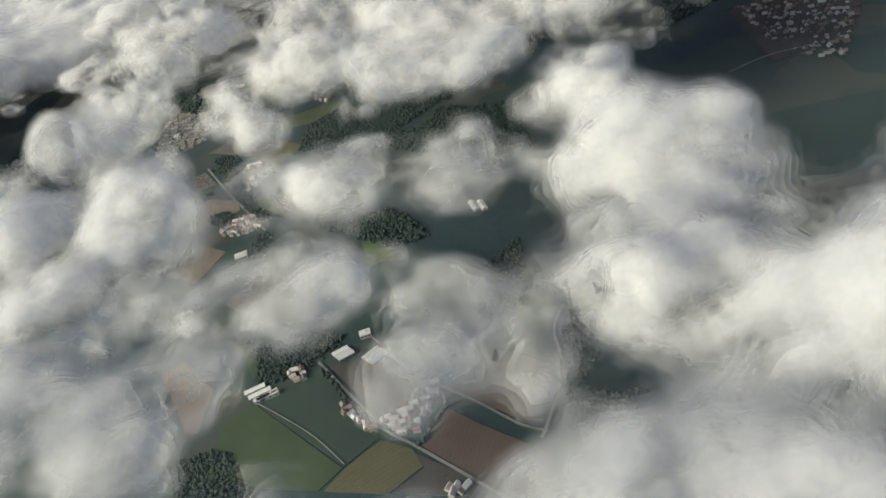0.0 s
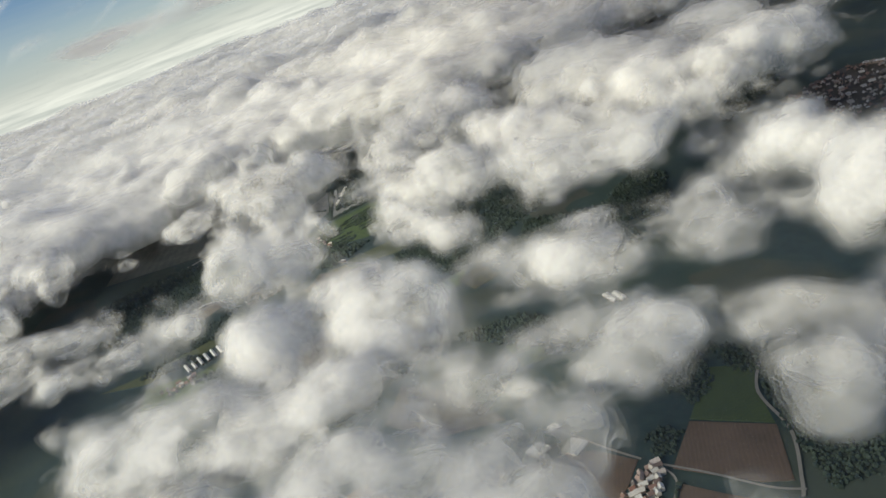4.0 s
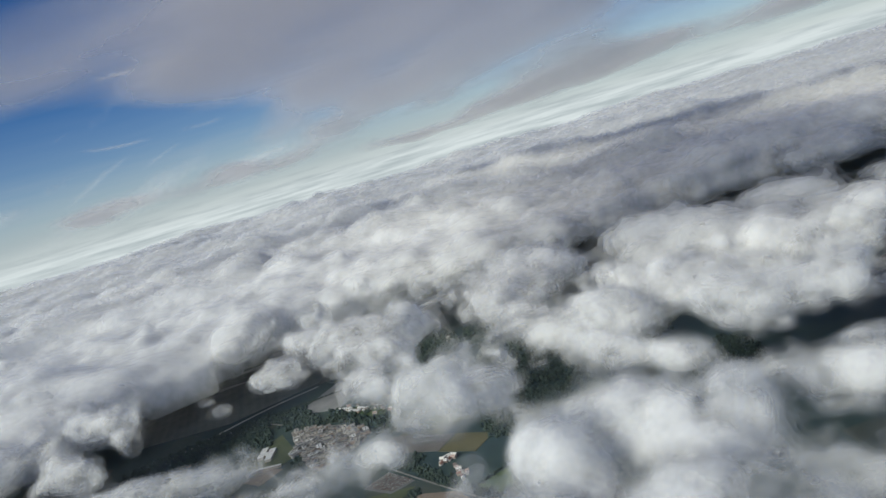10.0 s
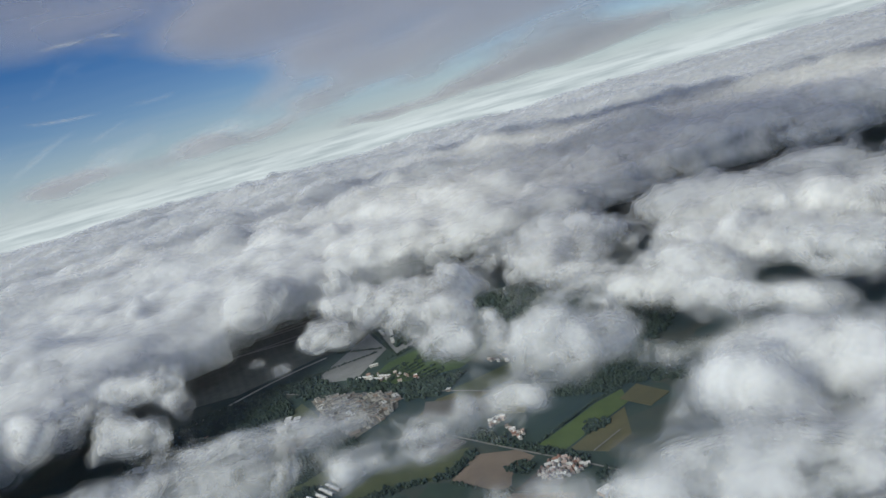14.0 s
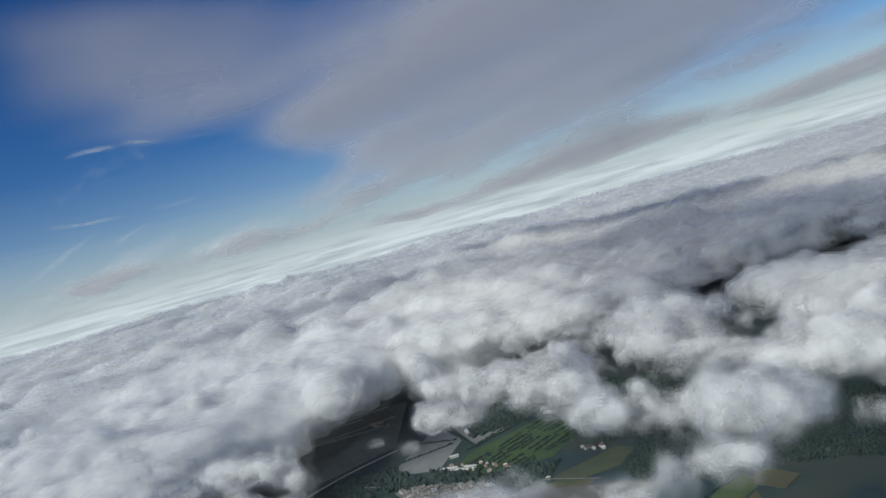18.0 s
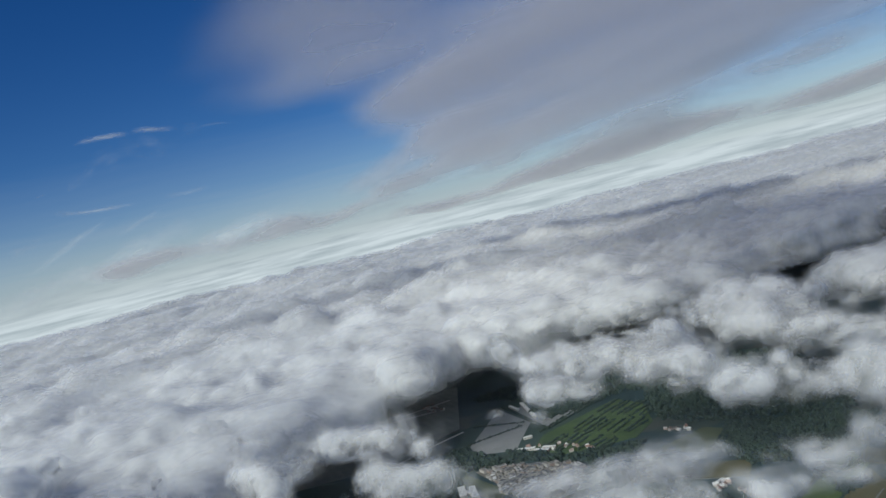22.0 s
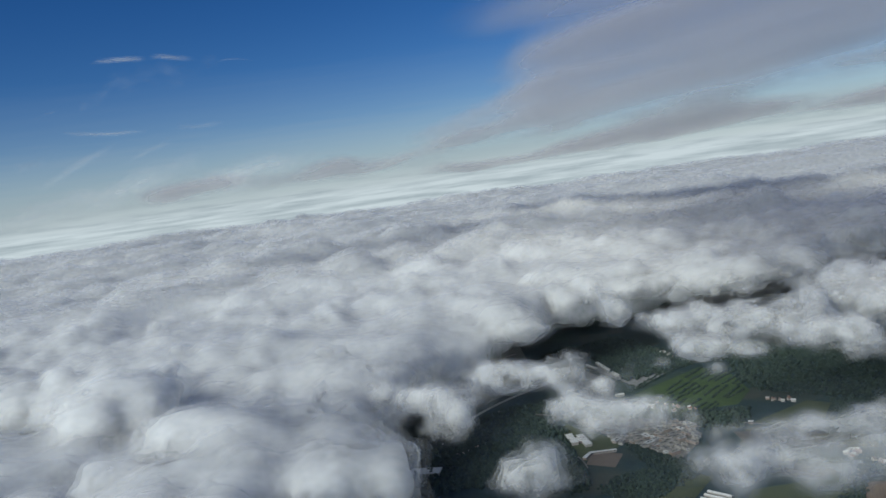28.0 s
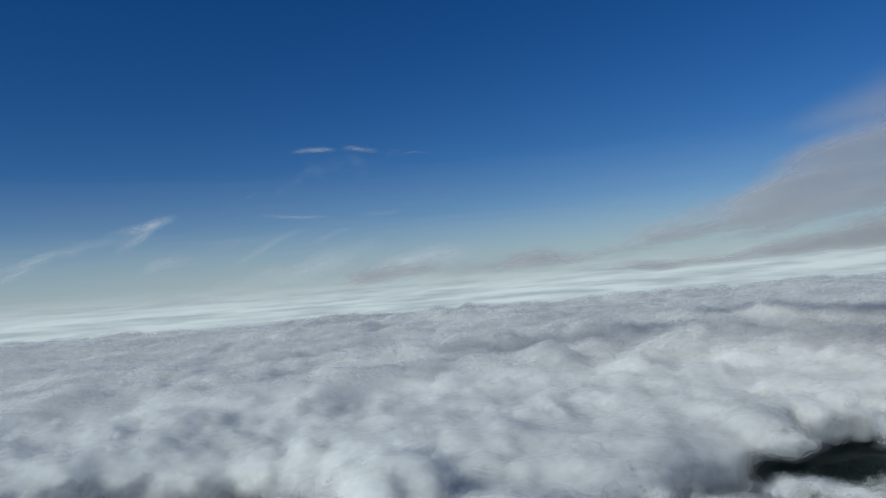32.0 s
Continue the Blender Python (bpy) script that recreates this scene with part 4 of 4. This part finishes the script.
field("olive", (-519, 957), (-485, 999), (-457, 901), (-485, 881), (-518, 877))
field("fallow", (-521, 869), (-499, 897), (-474, 872), (-499, 844))
field("olive", (-593, 729), (-519, 743), (-456, 806), (-429, 770), (-471, 739), (-530, 710))
field("meadow", (-516, 638), (-527, 697), (-449, 694), (-405, 651), (-447, 618), (-486, 612))
field("grey_grass", (-678, 1432), (-616, 1561), (-401, 1503), (-403, 1386), (-551, 1310), (-646, 1308))
field("apron", (-465, 1075), (-365, 1231), (-352, 1118), (-407, 1026), (-454, 1055))
field("apron", (-349, 1211), (-342, 1071), (-217, 1138), (-228, 1229), (-324, 1206))
field("grey_grass", (-790, 1398), (-471, 1519), (-375, 1462), (-440, 1199), (-577, 1132), (-756, 1163))
field("golf", (-392, 1004), (-358, 1049), (-224, 1099), (-210, 1044), (-237, 966), (-281, 931), (-364, 953))
field("fallow_grey", (-342, 858), (-271, 803), (-295, 770), (-355, 814))
field("olive_brown", (-270, 802), (-232, 770), (-259, 738), (-295, 768))
field("olive", (-305, 869), (-211, 892), (-198, 868), (-237, 835), (-304, 836))
field("dark_green", (-198, 353), (-161, 376), (-113, 304), (-132, 287))
field("deep_green", (-216, 343), (-199, 352), (-133, 286), (-145, 273), (-218, 292))
field("dark_plot", (-153, 376), (-130, 376), (-118, 351), (-112, 319))
field("brown", (-129, 375), (-111, 369), (-89, 348), (-101, 329), (-111, 319))
field("brown", (-74, 319), (-55, 301), (-16, 269), (-23, 242), (-44, 248), (-88, 292))
field("olive_brown", (-112, 302), (-93, 291), (-87, 277), (-105, 263), (-142, 272), (-131, 286))
field("dark_plot", (-92, 288), (-50, 256), (-49, 249), (-103, 263), (-86, 276))
field("orange", (-283, 405), (-266, 412), (-234, 375), (-234, 337), (-242, 337))
field("deep_green", (-239, 437), (-224, 436), (-188, 386), (-206, 378))
field("deep_green", (-20, 412), (6, 400), (-4, 371), (-8, 341), (-49, 368))
field("brown", (-50, 366), (-8, 339), (-20, 295), (-35, 301), (-73, 332))
field("dark_plot", (259, 867), (364, 911), (419, 874), (334, 727), (249, 698))
field("fallow_grey", (-237, 524), (-187, 484), (-160, 431), (-212, 437), (-252, 477))
field("olive_brown", (-173, 692), (-145, 711), (-130, 670), (-158, 656))
field("meadow", (-145, 528), (-121, 527), (-114, 491), (-137, 491))
road("road", 3.5, (-350, 767), (-310, 697), (-279, 646), (-245, 591), (-232, 567))
road("road", 4, (-537, 1096), (-466, 1011), (-403, 938), (-363, 891), (-324, 877), (-268, 818))
road("road", 2.5, (-518, 1027), (-525, 962), (-520, 891), (-525, 856))
road("road", 3, (-161, 382), (-112, 312), (-91, 292), (-43, 247))
road("road", 2, (-91, 292), (-75, 320), (-80, 338))
road("road", 2.5, (-129, 403), (-106, 370), (-87, 347))
road("road", 1.2, (-198, 353), (-157, 317), (-132, 288))
road("road", 3, (10, 399), (-4, 371), (-4, 330), (-17, 293), (-22, 282))
road("road", 2.5, (-81, 340), (-57, 319), (-33, 295), (-18, 286))
road("road", 2.2, (-236, 613), (-201, 632))
road("road", 3, (189, 677), (182, 632), (181, 588))
road("road", 3, (206, 697), (249, 715), (293, 717))
road("runway", 9, (-667, 1434), (-413, 1470))
road("runway", 5, (-635, 1351), (-409, 1381))
road("runway", 6, (-745, 1343), (-623, 1362), (-445, 1336))
road("runway", 8, (-736, 1432), (-466, 1437))
road("runway", 5, (-701, 1005), (-542, 1125), (-441, 1172))
road("runway", 3, (-689, 993), (-540, 1100))
wood(1, (-356, 806), (-311, 742), (-286, 680), (-242, 611), (-247, 603), (-282, 654), (-317, 718))
wood(1, (-464, 670), (-410, 671), (-378, 665), (-358, 656), (-324, 685), (-327, 701), (-362, 668), (-415, 684), (-459, 679))
wood(1, (-229, 660), (-213, 671), (-194, 662), (-205, 649), (-229, 646))
wood(1, (-316, 640), (-293, 645), (-286, 630), (-299, 616))
wood(1, (-352, 584), (-330, 594), (-316, 599), (-317, 606), (-343, 604))
wood(1, (-589, 959), (-533, 1042), (-523, 899), (-561, 805), (-602, 836))
wood(1, (-457, 901), (-434, 819), (-422, 799), (-449, 775), (-469, 823))
wood(1, (-459, 1085), (-424, 976), (-477, 1006), (-519, 1104))
wood(1, (-420, 1035), (-358, 938), (-342, 895), (-381, 934), (-422, 994))
wood(.8, (-248, 595), (-231, 564), (-250, 519), (-249, 568))
wood(1, (-520, 746), (-464, 772), (-431, 787), (-458, 819), (-503, 824), (-542, 802))
wood(1, (-541, 724), (-468, 721), (-486, 745), (-539, 741))
wood(.8, (-452, 642), (-447, 683), (-411, 652), (-399, 607), (-423, 613))
wood(1, (-714, 884), (-636, 937), (-552, 871), (-571, 854), (-657, 881))
wood(1, (-703, 1055), (-515, 1103), (-497, 984), (-527, 879), (-546, 806), (-716, 929))
wood(1, (-187, 881), (-80, 803), (-168, 711), (-241, 760), (-239, 825))
wood(1, (-180, 1093), (-43, 1118), (62, 934), (-71, 805), (-182, 887), (-230, 960))
wood(1, (-355, 940), (-278, 911), (-326, 860), (-364, 882))
wood(.9, (-338, 796), (-305, 766), (-322, 751), (-348, 783))
wood(1, (-388, 1331), (-226, 1357), (-203, 1119), (-340, 1107), (-316, 1249))
wood(1, (-97, 1108), (0, 1138), (58, 1060), (-15, 937), (-82, 978))
wood(1, (-93, 1751), (48, 1552), (-44, 1333), (-135, 1481))
wood(1, (-192, 1224), (-106, 1240), (-78, 1116), (-141, 1063), (-197, 1122))
wood(1, (-87, 916), (-53, 886), (-82, 796), (-105, 838))
wood(1, (-41, 748), (7, 750), (8, 636), (-25, 617), (-78, 669), (-165, 729), (-128, 745))
wood(1, (-246, 315), (-210, 316), (-183, 276), (-237, 287))
wood(1, (-2, 314), (37, 304), (29, 285), (-7, 281))
wood(1, (-44, 456), (-16, 485), (-20, 400), (-40, 377), (-54, 411))
wood(1, (-192, 575), (-119, 574), (-87, 514), (-115, 507))
wood(1, (-215, 414), (-163, 420), (-146, 401), (-176, 371), (-201, 373))
wood(1, (15, 403), (45, 380), (-2, 310), (-5, 323), (0, 375))
wood(1, (-73, 371), (-56, 363), (-71, 340), (-81, 346))
wood(1, (-94, 744), (44, 667), (81, 778), (60, 825), (-4, 748), (-83, 787))
wood(1, (-12, 443), (20, 409), (19, 383), (-6, 397))
wood(1, (65, 383), (103, 367), (79, 312), (51, 331))
wood(1, (214, 1000), (345, 1066), (277, 926), (189, 866))
hedge((-271, 663), (-194, 706), (-159, 716))
hedge((-359, 651), (-332, 606), (-316, 599))
hedge((-89, 293), (-74, 320))
hedge((-159, 375), (-113, 307))
hedge((-357, 1237), (-344, 1064))
hedge((-343, 1067), (-214, 1133))
hedge((-424, 1180), (-358, 1127))
hedge((-480, 1098), (-437, 1107), (-366, 1115))
hedge((-360, 1063), (-286, 1106), (-222, 1119))
houses(46, (-290, 610), (-272, 625), (-260, 620), (-248, 594), (-271, 590), (-289, 595))
houses(95, (-471, 993), (-424, 974), (-369, 915), (-374, 873), (-398, 850), (-432, 827), (-453, 897), works=True)
houses(62, (-112, 315), (-90, 336), (-81, 343), (-78, 332), (-90, 304), (-100, 304))
houses(14, (-140, 339), (-116, 311), (-117, 308), (-137, 329))
houses(10, (-181, 378), (-169, 379), (-166, 367), (-176, 365))
houses(26, (-459, 946), (-416, 943), (-436, 898), (-464, 899), works=True)
houses(10, (-284, 719), (-273, 694), (-282, 683), (-285, 704))
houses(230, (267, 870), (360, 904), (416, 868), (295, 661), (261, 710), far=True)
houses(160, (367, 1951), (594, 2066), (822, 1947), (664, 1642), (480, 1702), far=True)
houses(8, (-241, 930), (-213, 912), (-225, 895), (-249, 912))
houses(12, (-403, 1039), (-365, 1011), (-324, 941), (-348, 934), (-376, 988))
houses(8, (-640, 977), (-605, 992), (-608, 979), (-632, 965))
houses(12, (-219, 1225), (-212, 1170), (-225, 1146), (-229, 1178))
houses(10, (-460, 1392), (-436, 1379), (-431, 1323), (-454, 1336))
houses(10, (-464, 1392), (-434, 1384), (-437, 1338), (-466, 1345))
houses(16, (-502, 675), (-468, 691), (-457, 669), (-489, 661))
houses(10, (-74, 260), (-61, 259), (-66, 254), (-73, 255))
houses(10, (-296, 743), (-280, 744), (-282, 735), (-298, 732))
cars(150, (-376, 739), (-350, 757), (-327, 720), (-351, 710))
block(-504.5, 941.3, 30.5, 8, 81)
block(-493.8, 929.6, 34.4, 8, 83)
block(-499.4, 934.4, 24.9, 6, -60)
block(-511.1, 885.3, 16.5, 4, 39)
block(-490.8, 886.5, 28.9, 3, -16)
block(-255.3, 546.2, 10.8, 9, 17)
block(-683.8, 946.5, 34.8, 16, -30)
block(-397.0, 1011.6, 24.1, 5, -33)
block(-383.3, 990.3, 19.8, 6, -43)
block(-379.3, 1054.3, 12.1, 4, -9)
block(-346.6, 1207.7, 33.6, 4, -85)
hall(-146.5, 388.5, 11.2, 4, 28)
hall(-144.0, 385.2, 11.1, 4, 28)
hall(-141.9, 382.8, 11.1, 4, 28)
hall(-124.3, 379.9, 12.6, 4, 45)
hall(-121.4, 376.8, 13.1, 4, 45)
hall(-118.7, 374.1, 13.1, 4, 44)
block(-130.0, 401.2, 7.4, 6, 12)
block(-191.3, 357.0, 14.1, 3, 31)
hall(-342.8, 554.3, 10.8, 5, 57)
hall(-333.6, 551.5, 10.4, 5, 44)
hall(-286.6, 474.5, 14.5, 5, 26)
hall(-202.4, 366.4, 13.7, 4, 22)
hall(-198.0, 361.5, 14.8, 4, 24)
block(-192.0, 356.1, 16.4, 3, 21)
block(-287.2, 743.9, 12.0, 6, 17)
hall(-49.3, 546.7, 17.0, 5, -73)
hall(-42.2, 544.4, 16.1, 5, -76)
block(-333.9, 1178.5, 86.9, 5, 84)
block(-460.6, 954.2, 16.1, 4, 81)
block(-219.2, 1193.8, 29.3, 5, -81)
block(-451.4, 1371.5, 8.2, 4, -40)
block(-310.7, 867.4, 5.1, 4, -42)
block(385.0, 885.4, 24.5, 6, -40)
block(-372.0, 992.6, 17.7, 4, -43)
hall(-482.2, 710.9, 23.4, 3, -60)
hall(-475.7, 715.0, 23.5, 3, -61)
hall(-469.1, 719.2, 23.6, 3, -61)
hall(-462.4, 723.4, 23.8, 3, -61)
hall(-455.7, 727.6, 23.9, 3, -62)
hall(-448.9, 731.9, 24.0, 3, -62)
golf_trees()
